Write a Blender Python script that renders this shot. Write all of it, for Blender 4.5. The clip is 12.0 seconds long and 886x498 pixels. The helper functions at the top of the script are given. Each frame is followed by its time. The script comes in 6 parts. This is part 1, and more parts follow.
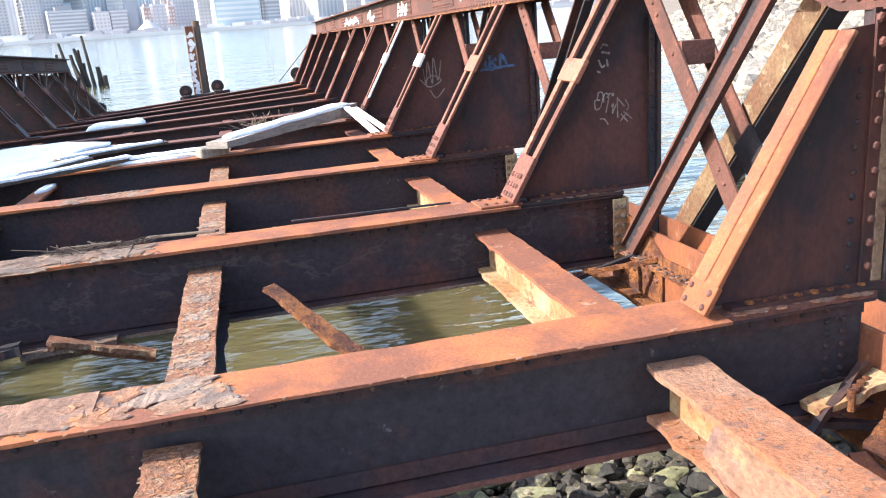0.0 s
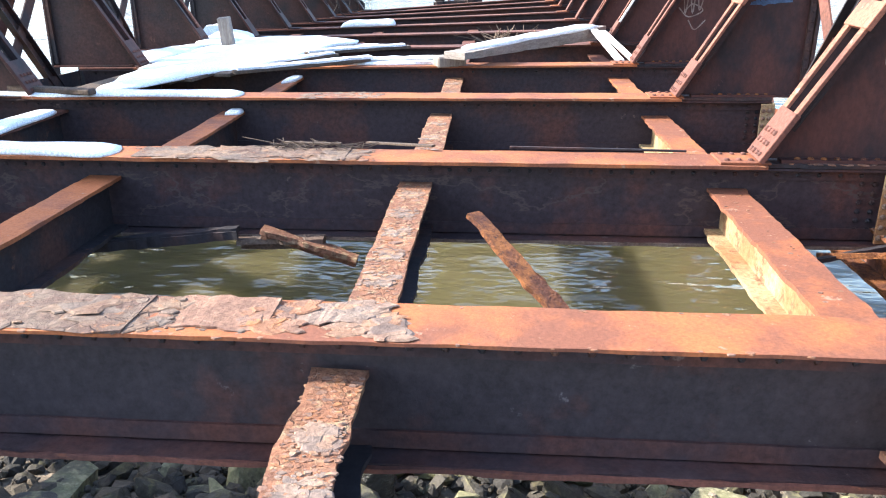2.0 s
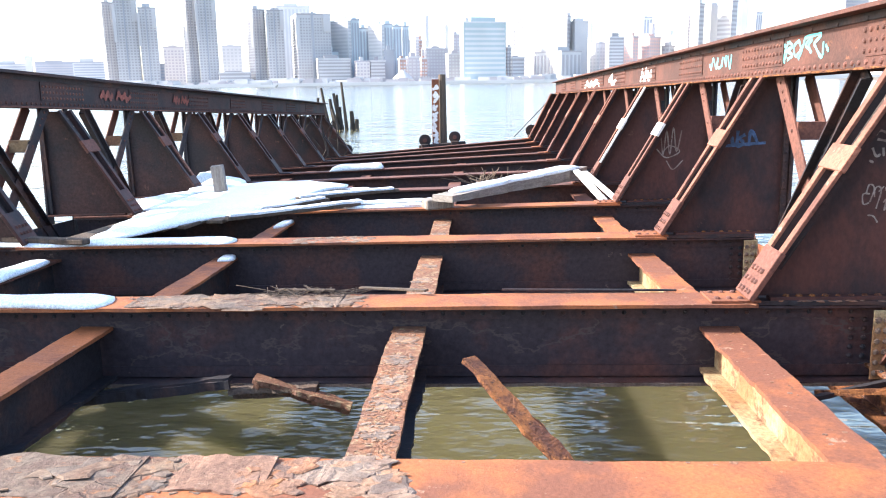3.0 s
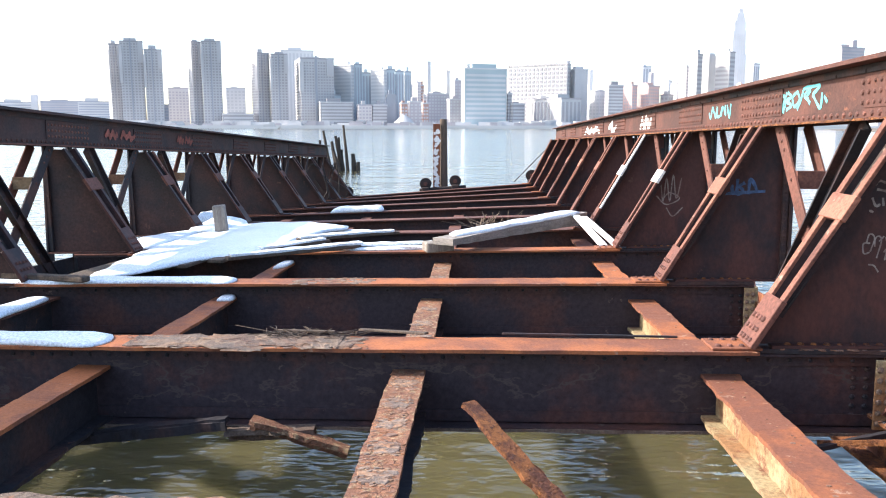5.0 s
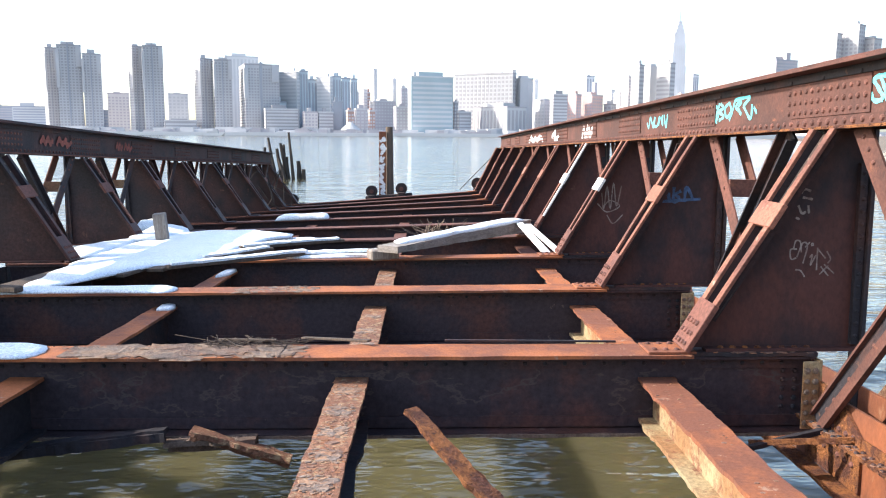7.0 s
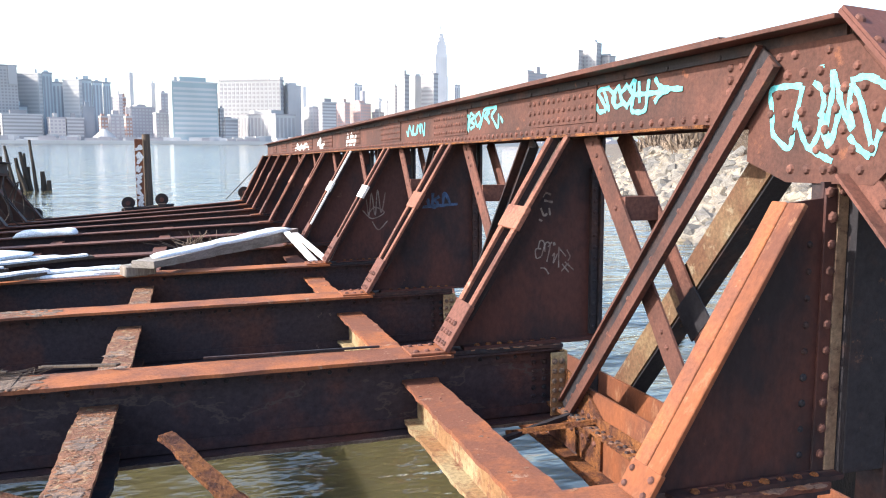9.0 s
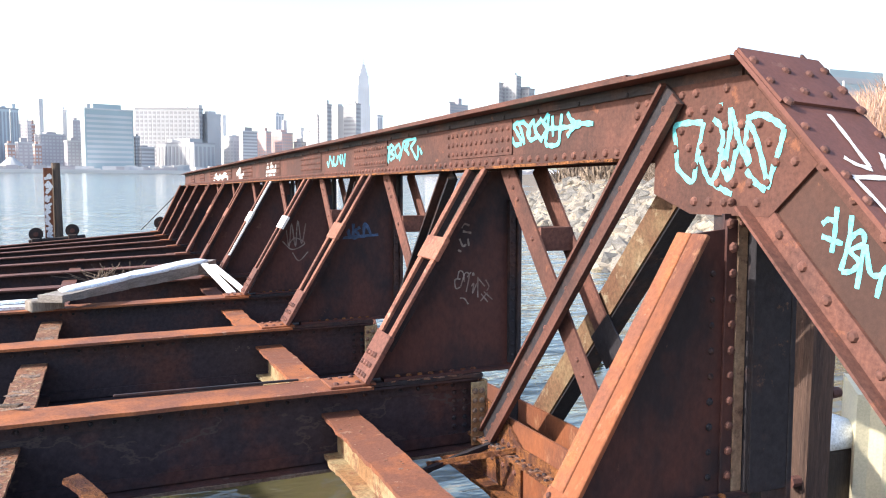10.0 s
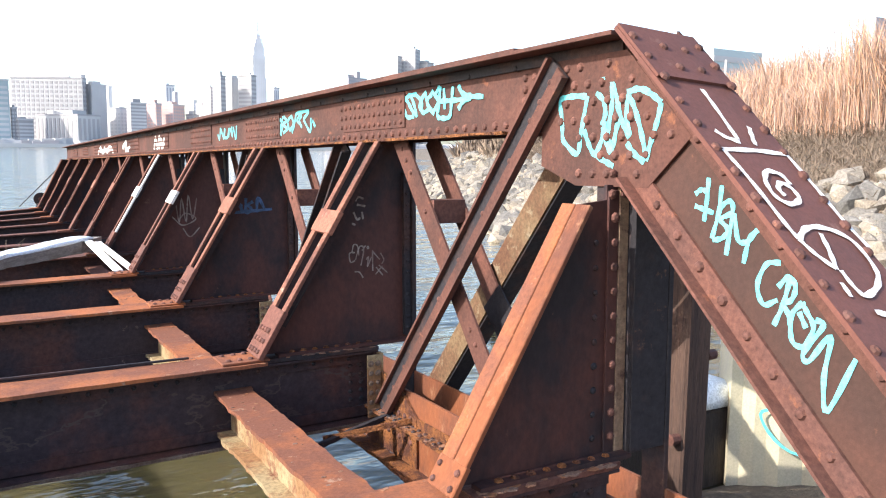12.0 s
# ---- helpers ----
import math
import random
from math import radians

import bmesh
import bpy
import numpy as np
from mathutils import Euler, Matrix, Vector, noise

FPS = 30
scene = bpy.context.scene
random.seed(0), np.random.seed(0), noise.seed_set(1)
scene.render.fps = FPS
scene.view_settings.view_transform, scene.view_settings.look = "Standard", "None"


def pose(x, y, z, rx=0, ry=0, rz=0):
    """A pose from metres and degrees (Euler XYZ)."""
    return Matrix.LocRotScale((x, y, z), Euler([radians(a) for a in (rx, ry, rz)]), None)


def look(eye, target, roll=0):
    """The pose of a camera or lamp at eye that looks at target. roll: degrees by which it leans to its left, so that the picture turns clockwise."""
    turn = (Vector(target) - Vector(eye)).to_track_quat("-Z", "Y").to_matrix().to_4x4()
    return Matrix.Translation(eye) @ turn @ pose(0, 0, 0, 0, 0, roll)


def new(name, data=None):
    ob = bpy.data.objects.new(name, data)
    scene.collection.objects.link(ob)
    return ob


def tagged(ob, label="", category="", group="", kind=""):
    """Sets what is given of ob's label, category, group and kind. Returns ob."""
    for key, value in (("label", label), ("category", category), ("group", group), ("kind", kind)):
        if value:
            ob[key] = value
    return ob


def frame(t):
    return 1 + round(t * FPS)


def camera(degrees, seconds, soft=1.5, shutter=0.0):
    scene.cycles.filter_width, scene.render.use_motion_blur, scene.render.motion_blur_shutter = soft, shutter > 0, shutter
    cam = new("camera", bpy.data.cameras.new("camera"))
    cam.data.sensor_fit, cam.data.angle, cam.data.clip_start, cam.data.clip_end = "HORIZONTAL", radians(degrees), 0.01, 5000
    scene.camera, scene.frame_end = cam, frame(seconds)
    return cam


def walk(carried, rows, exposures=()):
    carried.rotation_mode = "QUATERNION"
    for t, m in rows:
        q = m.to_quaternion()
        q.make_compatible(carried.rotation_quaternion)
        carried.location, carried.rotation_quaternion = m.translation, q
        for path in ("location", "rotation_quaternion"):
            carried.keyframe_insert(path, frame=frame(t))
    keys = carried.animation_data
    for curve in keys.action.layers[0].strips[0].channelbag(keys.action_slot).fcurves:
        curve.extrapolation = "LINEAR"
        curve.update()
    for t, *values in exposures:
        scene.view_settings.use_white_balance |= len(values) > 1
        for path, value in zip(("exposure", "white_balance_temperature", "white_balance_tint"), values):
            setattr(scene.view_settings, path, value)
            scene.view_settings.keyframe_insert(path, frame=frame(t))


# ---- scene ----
cam = camera(58.2, 12.0, soft=1.1)
# The place is drawn in units of U metres. The old bridge leans SLOPE towards the river; its plan is drawn level, y along the bridge.
U = 0.754
SLOPE = pose(0, 0, 0, -1.2)
PATH = [
    (0, (0.619, -3.584, 1.546), (1.054, -1.705, 1.016), -4.2),
    (0.5, (0.65, -3.232, 1.469), (1.182, -1.494, 0.635), -1.6),
    (1, (0.715, -3.203, 1.504), (1.12, -1.418, 0.698), -1.6),
    (1.5, (0.765, -3.183, 1.497), (0.687, -1.344, 0.716), -0.4),
    (2, (0.75, -3.166, 1.529), (0.629, -1.295, 0.833), 0.2),
    (2.5, (0.731, -3.16, 1.586), (0.636, -1.231, 1.066), -0.1),
    (3, (0.7, -3.161, 1.607), (0.607, -1.198, 1.235), -0.8),
    (5, (0.681, -3.164, 1.605), (0.591, -1.183, 1.34), 0.1),
    (5.5, (0.676, -3.186, 1.607), (0.578, -1.206, 1.348), 0.1),
    (6, (0.692, -3.205, 1.602), (0.618, -1.222, 1.35), -0.1),
    (6.5, (0.7, -3.21, 1.611), (0.656, -1.226, 1.366), 0.3),
    (8.5, (0.824, -3.191, 1.604), (1.303, -1.265, 1.358), -0.4),
    (9, (0.84, -3.188, 1.612), (1.436, -1.292, 1.387), 0.0),
    (9.5, (0.855, -3.193, 1.622), (1.557, -1.33, 1.436), 0.1),
    (10, (0.864, -3.22, 1.626), (1.642, -1.384, 1.475), 0.1),
    (10.5, (0.882, -3.212, 1.624), (1.714, -1.399, 1.476), 0.3),
    (11, (0.893, -3.201, 1.61), (1.793, -1.421, 1.463), 0.6),
    (11.5, (0.906, -3.228, 1.619), (1.872, -1.485, 1.449), 0.6),
    (12, (0.911, -3.249, 1.613), (1.909, -1.529, 1.399), 0.1),
]
walk(cam, [(t, SLOPE @ look(Vector(eye) * U, Vector(target) * U, roll)) for t, eye, target, roll in PATH],
     exposures=[(0.0, 2.22), (0.5, 2.15), (1.0, 2.18), (1.5, 2.33), (2.0, 2.42), (2.5, 2.5), (3.0, 2.3), (5.0, 1.85), (8.5, 1.7), (12.0, 1.65)])

# ---- light ----
SUN_AZ, SUN_EL = -88.0, 33.5  # degrees from the bridge's axis, minus to its left; height
world = bpy.data.worlds.new("sky")
scene.world = world
world.use_nodes = True
wn = world.node_tree.nodes
sky = wn.new("ShaderNodeTexSky")
sky.sky_type = "NISHITA"
sky.sun_disc = False
sky.sun_elevation, sky.sun_rotation = radians(SUN_EL), radians(SUN_AZ)
sky.air_density, sky.dust_density, sky.ozone_density = 1.0, 1.8, 1.6
wn["Background"].inputs["Strength"].default_value = 0.15
world.node_tree.links.new(sky.outputs[0], wn["Background"].inputs["Color"])
sun_way = Vector((math.sin(radians(SUN_AZ)) * math.cos(radians(SUN_EL)), math.cos(radians(SUN_AZ)) * math.cos(radians(SUN_EL)), math.sin(radians(SUN_EL))))
sun = new("sun", bpy.data.lights.new("sun", "SUN"))
sun.data.energy, sun.data.angle, sun.data.color = 2.65, radians(0.53), (1.0, 0.95, 0.88)
sun.matrix_world = look(sun_way * 50, (0, 0, 0))

# ---- materials ----


def nodes_of(name):
    m = bpy.data.materials.new(name)
    m.use_nodes = True
    nt = m.node_tree
    return m, nt, nt.nodes["Principled BSDF"]


def noise_tex(nt, scale, detail=6.0, rough=0.6, stretch=(1, 1, 1)):
    g = nt.nodes.new("ShaderNodeNewGeometry")
    mp = nt.nodes.new("ShaderNodeMapping")
    mp.inputs["Scale"].default_value = stretch
    nt.links.new(g.outputs["Position"], mp.inputs["Vector"])
    n = nt.nodes.new("ShaderNodeTexNoise")
    n.inputs["Scale"].default_value, n.inputs["Detail"].default_value, n.inputs["Roughness"].default_value = scale, detail, rough
    nt.links.new(mp.outputs[0], n.inputs["Vector"])
    return n.outputs["Fac"]


def ramp(nt, fac, lo, hi):
    r = nt.nodes.new("ShaderNodeMapRange")
    r.inputs["From Min"].default_value, r.inputs["From Max"].default_value = lo, hi
    nt.links.new(fac, r.inputs["Value"])
    return r.outputs[0]


def mix(nt, fac, a, b):
    n = nt.nodes.new("ShaderNodeMix")
    n.data_type = "RGBA"
    if isinstance(fac, float):
        n.inputs[0].default_value = fac
    else:
        nt.links.new(fac, n.inputs[0])
    for slot, v in ((6, a), (7, b)):
        if isinstance(v, tuple):
            n.inputs[slot].default_value = (*v, 1)
        else:
            nt.links.new(v, n.inputs[slot])
    return n.outputs[2]


def bump(nt, p, height, strength, distance):
    b = nt.nodes.new("ShaderNodeBump")
    b.inputs["Strength"].default_value, b.inputs["Distance"].default_value = strength, distance
    nt.links.new(height, b.inputs["Height"])
    nt.links.new(b.outputs[0], p.inputs["Normal"])


def islands(nt, colour, lo, hi):
    """Each loose piece a little lighter, darker or greyer than the next."""
    g = nt.nodes.new("ShaderNodeNewGeometry")
    r = nt.nodes.new("ShaderNodeMapRange")
    r.inputs["To Min"].default_value, r.inputs["To Max"].default_value = lo, hi
    nt.links.new(g.outputs["Random Per Island"], r.inputs["Value"])
    hsv = nt.nodes.new("ShaderNodeHueSaturation")
    nt.links.new(r.outputs[0], hsv.inputs["Value"])
    nt.links.new(r.outputs[0], hsv.inputs["Saturation"])
    nt.links.new(colour, hsv.inputs["Color"])
    return hsv.outputs[0]


def scales(nt, size, where):
    """Lifted plates of rust with dark gaps between, where the broad patches have them."""
    g = nt.nodes.new("ShaderNodeNewGeometry")
    n = nt.nodes.new("ShaderNodeTexNoise")
    n.inputs["Scale"].default_value, n.inputs["Detail"].default_value = size * 0.33, 7
    nt.links.new(g.outputs["Position"], n.inputs["Vector"])
    s = nt.nodes.new("ShaderNodeVectorMath")
    s.operation = "MULTIPLY_ADD"
    nt.links.new(n.outputs["Color"], s.inputs[0])
    s.inputs[1].default_value = (2.6 / size,) * 3
    nt.links.new(g.outputs["Position"], s.inputs[2])
    v = nt.nodes.new("ShaderNodeTexVoronoi")
    v.feature = "DISTANCE_TO_EDGE"
    v.inputs["Scale"].default_value = size
    nt.links.new(s.outputs[0], v.inputs["Vector"])
    line = ramp(nt, v.outputs["Distance"], 0.0, 0.045)
    keep = ramp(nt, n.outputs[0], 0.38, 0.50)
    mx = nt.nodes.new("ShaderNodeMath")
    mx.operation = "MAXIMUM"
    nt.links.new(line, mx.inputs[0])
    nt.links.new(keep, mx.inputs[1])
    return mx.outputs[0]


def surface(name, main, second, spots, cover=(0.4, 0.6), spotty=(0.6, 0.68), scale=2.5, fine=28.0, rough=(0.75, 0.95), relief=0.5, depth=0.01,
            stretch=(1, 1, 1), metal=0.0, veins=None, vary=0.0, pieces=None, crack=0.0, grain=(0.5, 1.42)):
    """Two colours in broad patches, a third in small spots, with grain and relief."""
    m, nt, p = nodes_of(name)
    broad, small = noise_tex(nt, scale, 8, 0.65, stretch), noise_tex(nt, fine, 6, 0.7, stretch)
    c = mix(nt, ramp(nt, broad, *cover), main, second)
    mid = noise_tex(nt, scale * 4.3, 8, 0.7, stretch)
    c = mix(nt, ramp(nt, mid, *spotty), c, spots)
    dark = mix(nt, ramp(nt, small, 0.25, 0.75), (grain[0],) * 3, (grain[1],) * 3)
    mul = nt.nodes.new("ShaderNodeMix")
    mul.data_type, mul.blend_type = "RGBA", "MULTIPLY"
    mul.inputs[0].default_value = 1.0
    nt.links.new(c, mul.inputs[6])
    nt.links.new(dark, mul.inputs[7])
    out = mul.outputs[2]
    if veins:
        # dried tide lines: thin wandering rims of old stains
        gap = nt.nodes.new("ShaderNodeMath")
        gap.operation = "SUBTRACT"
        nt.links.new(noise_tex(nt, scale * 1.3, 7, 0.6, (1, 1, 2.2)), gap.inputs[0])
        gap.inputs[1].default_value = 0.52
        size = nt.nodes.new("ShaderNodeMath")
        size.operation = "ABSOLUTE"
        nt.links.new(gap.outputs[0], size.inputs[0])
        out = mix(nt, ramp(nt, size.outputs[0], 0.002, 0.016), veins, out)
    edge = None
    if crack:
        edge = scales(nt, crack, broad)
        out = mix(nt, ramp(nt, edge, -2.2, 1.0), (0.09, 0.05, 0.035), out)
    if vary:
        info = nt.nodes.new("ShaderNodeObjectInfo")
        hsv = nt.nodes.new("ShaderNodeHueSaturation")
        r = nt.nodes.new("ShaderNodeMapRange")
        r.inputs["To Min"].default_value, r.inputs["To Max"].default_value = 1 - vary, 1 + vary
        nt.links.new(info.outputs["Random"], r.inputs["Value"])
        nt.links.new(r.outputs[0], hsv.inputs["Value"])
        nt.links.new(out, hsv.inputs["Color"])
        out = hsv.outputs[0]
    if pieces:
        out = islands(nt, out, *pieces)
    nt.links.new(out, p.inputs["Base Color"])
    rr = nt.nodes.new("ShaderNodeMapRange")
    rr.inputs["To Min"].default_value, rr.inputs["To Max"].default_value = rough
    nt.links.new(mid, rr.inputs["Value"])
    nt.links.new(rr.outputs[0], p.inputs["Roughness"])
    p.inputs["Metallic"].default_value = metal
    p.inputs["Specular IOR Level"].default_value = 0.3
    add = nt.nodes.new("ShaderNodeMath")
    add.operation = "ADD"
    nt.links.new(mid, add.inputs[0])
    nt.links.new(small, add.inputs[1])
    height = add.outputs[0]
    if edge is not None:
        up = nt.nodes.new("ShaderNodeMath")
        up.operation = "MULTIPLY_ADD"
        nt.links.new(edge, up.inputs[0])
        up.inputs[1].default_value = 0.9
        nt.links.new(height, up.inputs[2])
        height = up.outputs[0]
    bump(nt, p, height, relief, depth)
    return m


RUST_ORANGE = surface("rust_orange", (0.33, 0.110, 0.042), (0.175, 0.067, 0.040), (0.31, 0.18, 0.12), (0.42, 0.58), (0.62, 0.67), 1.9, 60, relief=0.45, depth=0.006, grain=(0.66, 1.28))
RUST_PITTED = surface("rust_pitted", (0.31, 0.125, 0.062), (0.30, 0.165, 0.108), (0.16, 0.08, 0.058), (0.42, 0.6), (0.55, 0.64), 3.2, 55, relief=0.9, depth=0.012)
RUST_SWOLLEN = surface("rust_swollen", (0.21, 0.115, 0.075), (0.155, 0.095, 0.085), (0.27, 0.175, 0.095), (0.42, 0.58), (0.56, 0.66), 3.0, 45, relief=0.9, depth=0.015, stretch=(1, 0.5, 1))
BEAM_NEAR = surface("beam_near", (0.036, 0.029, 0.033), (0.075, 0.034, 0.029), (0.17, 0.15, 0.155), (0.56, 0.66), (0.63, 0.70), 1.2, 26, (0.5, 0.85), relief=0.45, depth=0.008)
RUST_SIENNA = surface("rust_sienna", (0.225, 0.075, 0.032), (0.125, 0.048, 0.030), (0.28, 0.135, 0.075), (0.4, 0.62), (0.56, 0.68), 2.4, 50, relief=0.4, depth=0.006, stretch=(1, 1, 0.5), grain=(0.72, 1.2))
RUST_BROWN = surface("rust_brown", (0.15, 0.062, 0.045), (0.10, 0.047, 0.038), (0.23, 0.09, 0.05), (0.4, 0.62), (0.6, 0.72), 2.2, 40, relief=0.35, depth=0.005)
BRACE_EDGE = surface("brace_edge", (0.25, 0.105, 0.069), (0.13, 0.056, 0.042), (0.33, 0.19, 0.14), (0.42, 0.58), (0.61, 0.67), 2.2, 50, relief=0.35, depth=0.004, vary=0.1)
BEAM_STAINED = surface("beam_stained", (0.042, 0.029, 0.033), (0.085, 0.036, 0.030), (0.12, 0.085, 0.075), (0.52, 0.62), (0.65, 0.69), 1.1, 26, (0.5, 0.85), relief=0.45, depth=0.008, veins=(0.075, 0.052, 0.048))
WOOD_ROT = surface("rotten_wood", (0.045, 0.036, 0.03), (0.07, 0.052, 0.04), (0.025, 0.022, 0.02), scale=3, fine=25, relief=0.8, depth=0.015, stretch=(8, 8, 0.7))
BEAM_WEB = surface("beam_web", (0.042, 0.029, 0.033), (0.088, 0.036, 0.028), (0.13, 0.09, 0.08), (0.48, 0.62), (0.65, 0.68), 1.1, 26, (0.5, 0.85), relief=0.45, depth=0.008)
RUST_RED = surface("rust_red_brown", (0.110, 0.047, 0.035), (0.066, 0.033, 0.027), (0.20, 0.08, 0.047), (0.43, 0.59), (0.61, 0.68), 1.8, 50, relief=0.35, depth=0.004, vary=0.1, grain=(0.62, 1.3))
END_RED = surface("end_post_red", (0.082, 0.036, 0.026), (0.055, 0.028, 0.022), (0.16, 0.07, 0.04), (0.40, 0.60), (0.63, 0.70), 1.6, 50, (0.6, 0.85), relief=0.3, depth=0.004, grain=(0.75, 1.2))
COVER_RED = surface("cover_red", (0.155, 0.060, 0.044), (0.115, 0.047, 0.036), (0.20, 0.10, 0.075), (0.40, 0.62), (0.63, 0.70), 1.3, 50, (0.55, 0.8), relief=0.25, depth=0.003, grain=(0.78, 1.18))
# dark rust, also given to parts for the shade they lie in
RUST_AND_SHADE = surface("rust_dark", (0.027, 0.024, 0.028), (0.066, 0.033, 0.027), (0.125, 0.066, 0.047), (0.48, 0.60), (0.62, 0.68), 1.7, 30, (0.55, 0.85), relief=0.4, depth=0.006)
RUST_WEB = surface("rust_web", (0.086, 0.032, 0.025), (0.027, 0.019, 0.021), (0.15, 0.075, 0.055), (0.44, 0.58), (0.66, 0.71), 1.3, 34, (0.5, 0.8), relief=0.25, depth=0.004, stretch=(1, 1, 0.6), grain=(0.7, 1.25))
RUST_FLAKY = surface("rust_flaky", (0.27, 0.122, 0.068), (0.205, 0.097, 0.062), (0.360, 0.245, 0.144), (0.4, 0.6), (0.52, 0.62), 4.0, 40, relief=0.9, depth=0.02, crack=17.0)
RUST_YELLOW = surface("rust_yellow", (0.325, 0.250, 0.142), (0.27, 0.145, 0.068), (0.19, 0.083, 0.048), (0.43, 0.57), (0.54, 0.64), 2.6, 40, relief=0.5, depth=0.008)
RUST_DEEP = surface("rust_deep", (0.13, 0.050, 0.033), (0.34, 0.13, 0.045), (0.07, 0.034, 0.028), (0.40, 0.55), (0.55, 0.65), 7, 60, relief=1.0, depth=0.03, crack=26.0)
SCALE_GREY = surface("scale_grey", (0.20, 0.145, 0.108), (0.13, 0.08, 0.058), (0.26, 0.14, 0.085), (0.4, 0.62), (0.58, 0.7), 6, 50, relief=0.8, depth=0.01, pieces=(0.78, 1.22))
CRUST = surface("rust_crust", (0.185, 0.135, 0.102), (0.12, 0.072, 0.055), (0.27, 0.125, 0.065), (0.42, 0.58), (0.58, 0.66), 3.2, 45, relief=0.9, depth=0.016, crack=7.0)
SCALE_TAN = surface("scale_tan", (0.29, 0.20, 0.145), (0.20, 0.12, 0.085), (0.36, 0.27, 0.20), (0.4, 0.62), (0.58, 0.7), 6, 50, relief=0.8, depth=0.01, pieces=(0.7, 1.25))
SCALE_RUST = surface("scale_rust", (0.28, 0.145, 0.09), (0.19, 0.10, 0.066), (0.33, 0.22, 0.15), (0.4, 0.62), (0.58, 0.7), 6, 50, relief=0.8, depth=0.01, pieces=(0.78, 1.22))
DIAG_TAN = surface("diagonal_tan", (0.19, 0.125, 0.07), (0.125, 0.062, 0.036), (0.26, 0.205, 0.135), (0.40, 0.58), (0.56, 0.66), 2.8, 40, relief=0.5, depth=0.006)
POST_TAN = surface("post_tan", (0.20, 0.115, 0.075), (0.29, 0.195, 0.125), (0.10, 0.052, 0.04), (0.42, 0.62), (0.56, 0.66), 3.0, 40, relief=0.5, depth=0.006)
RIVET_RUST = surface("rivet_rust", (0.145, 0.062, 0.047), (0.09, 0.043, 0.035), (0.22, 0.095, 0.058), scale=9, relief=0.2, depth=0.003, vary=0.25)
WHITE_PAINT = surface("white_paint", (0.80, 0.78, 0.75), (0.66, 0.60, 0.55), (0.42, 0.26, 0.2), (0.45, 0.7), (0.66, 0.74), 5, 40, (0.5, 0.7), relief=0.15, depth=0.002)
CYAN_PAINT = surface("cyan_paint", (0.17, 0.70, 0.74), (0.13, 0.60, 0.66), (0.16, 0.42, 0.42), (0.4, 0.7), (0.66, 0.78), 9, 60, (0.45, 0.6), relief=0.1, depth=0.002)
BLUE_PAINT = surface("blue_paint", (0.08, 0.13, 0.24), (0.06, 0.09, 0.15), (0.06, 0.05, 0.06), scale=8, relief=0.1, depth=0.002)
GREY_PAINT = surface("grey_paint", (0.30, 0.25, 0.22), (0.2, 0.13, 0.11), (0.1, 0.05, 0.045), scale=9, relief=0.1, depth=0.002)
RED_PAINT = surface("red_paint", (0.25, 0.075, 0.055), (0.17, 0.06, 0.045), (0.08, 0.04, 0.034), scale=9, relief=0.1, depth=0.002)
SNOW = surface("snow", (0.80, 0.83, 0.85), (0.72, 0.78, 0.82), (0.84, 0.85, 0.86), (0.4, 0.7), (0.66, 0.85), 3, 60, (0.5, 0.7), relief=0.3, depth=0.01)
WOOD_GREY = surface("wood_grey", (0.30, 0.26, 0.22), (0.22, 0.18, 0.15), (0.12, 0.10, 0.09), scale=3, fine=22, relief=0.6, depth=0.01, stretch=(9, 9, 0.6))
WOOD_FLAT = surface("wood_flat", (0.31, 0.27, 0.24), (0.22, 0.19, 0.16), (0.12, 0.10, 0.09), scale=3, fine=22, relief=0.6, depth=0.01, stretch=(1.2, 1.2, 9))
WOOD_BROWN = surface("wood_brown", (0.115, 0.068, 0.050), (0.07, 0.044, 0.036), (0.19, 0.13, 0.10), scale=3, fine=22, relief=0.7, depth=0.01, stretch=(9, 9, 0.6))
WOOD_DARK = surface("wood_dark", (0.085, 0.065, 0.052), (0.13, 0.09, 0.065), (0.04, 0.035, 0.03), scale=3, fine=25, relief=0.7, depth=0.012, stretch=(8, 8, 0.7))
CONCRETE = surface("concrete_cream", (0.60, 0.53, 0.36), (0.52, 0.46, 0.34), (0.30, 0.25, 0.17), (0.4, 0.65), (0.64, 0.74), 1.6, 60, relief=0.35, depth=0.008, grain=(0.8, 1.15))
ROCK = surface("rock_dark", (0.10, 0.088, 0.066), (0.045, 0.041, 0.036), (0.17, 0.155, 0.085), (0.42, 0.58), (0.50, 0.62), 3.0, 40, (0.55, 0.9), relief=0.7, depth=0.02, vary=0.75)
ROCK_OLIVE = surface("rock_olive", (0.21, 0.205, 0.105), (0.115, 0.105, 0.07), (0.27, 0.25, 0.15), (0.42, 0.58), (0.50, 0.62), 4.0, 40, (0.6, 0.9), relief=0.6, depth=0.015, vary=0.4)
ROCK_WET = surface("rock_wet", (0.035, 0.033, 0.028), (0.06, 0.055, 0.04), (0.11, 0.10, 0.06), (0.42, 0.58), (0.58, 0.66), 6.0, 50, (0.12, 0.4), relief=1.0, depth=0.03, vary=0.3, stretch=(1, 1, 3))
ROCK_MIXED = surface("rock_mixed", (0.07, 0.06, 0.048), (0.042, 0.038, 0.033), (0.10, 0.09, 0.055), (0.4, 0.62), (0.52, 0.68), 3.0, 40, (0.55, 0.9), relief=0.7, depth=0.02, pieces=(0.5, 1.6))
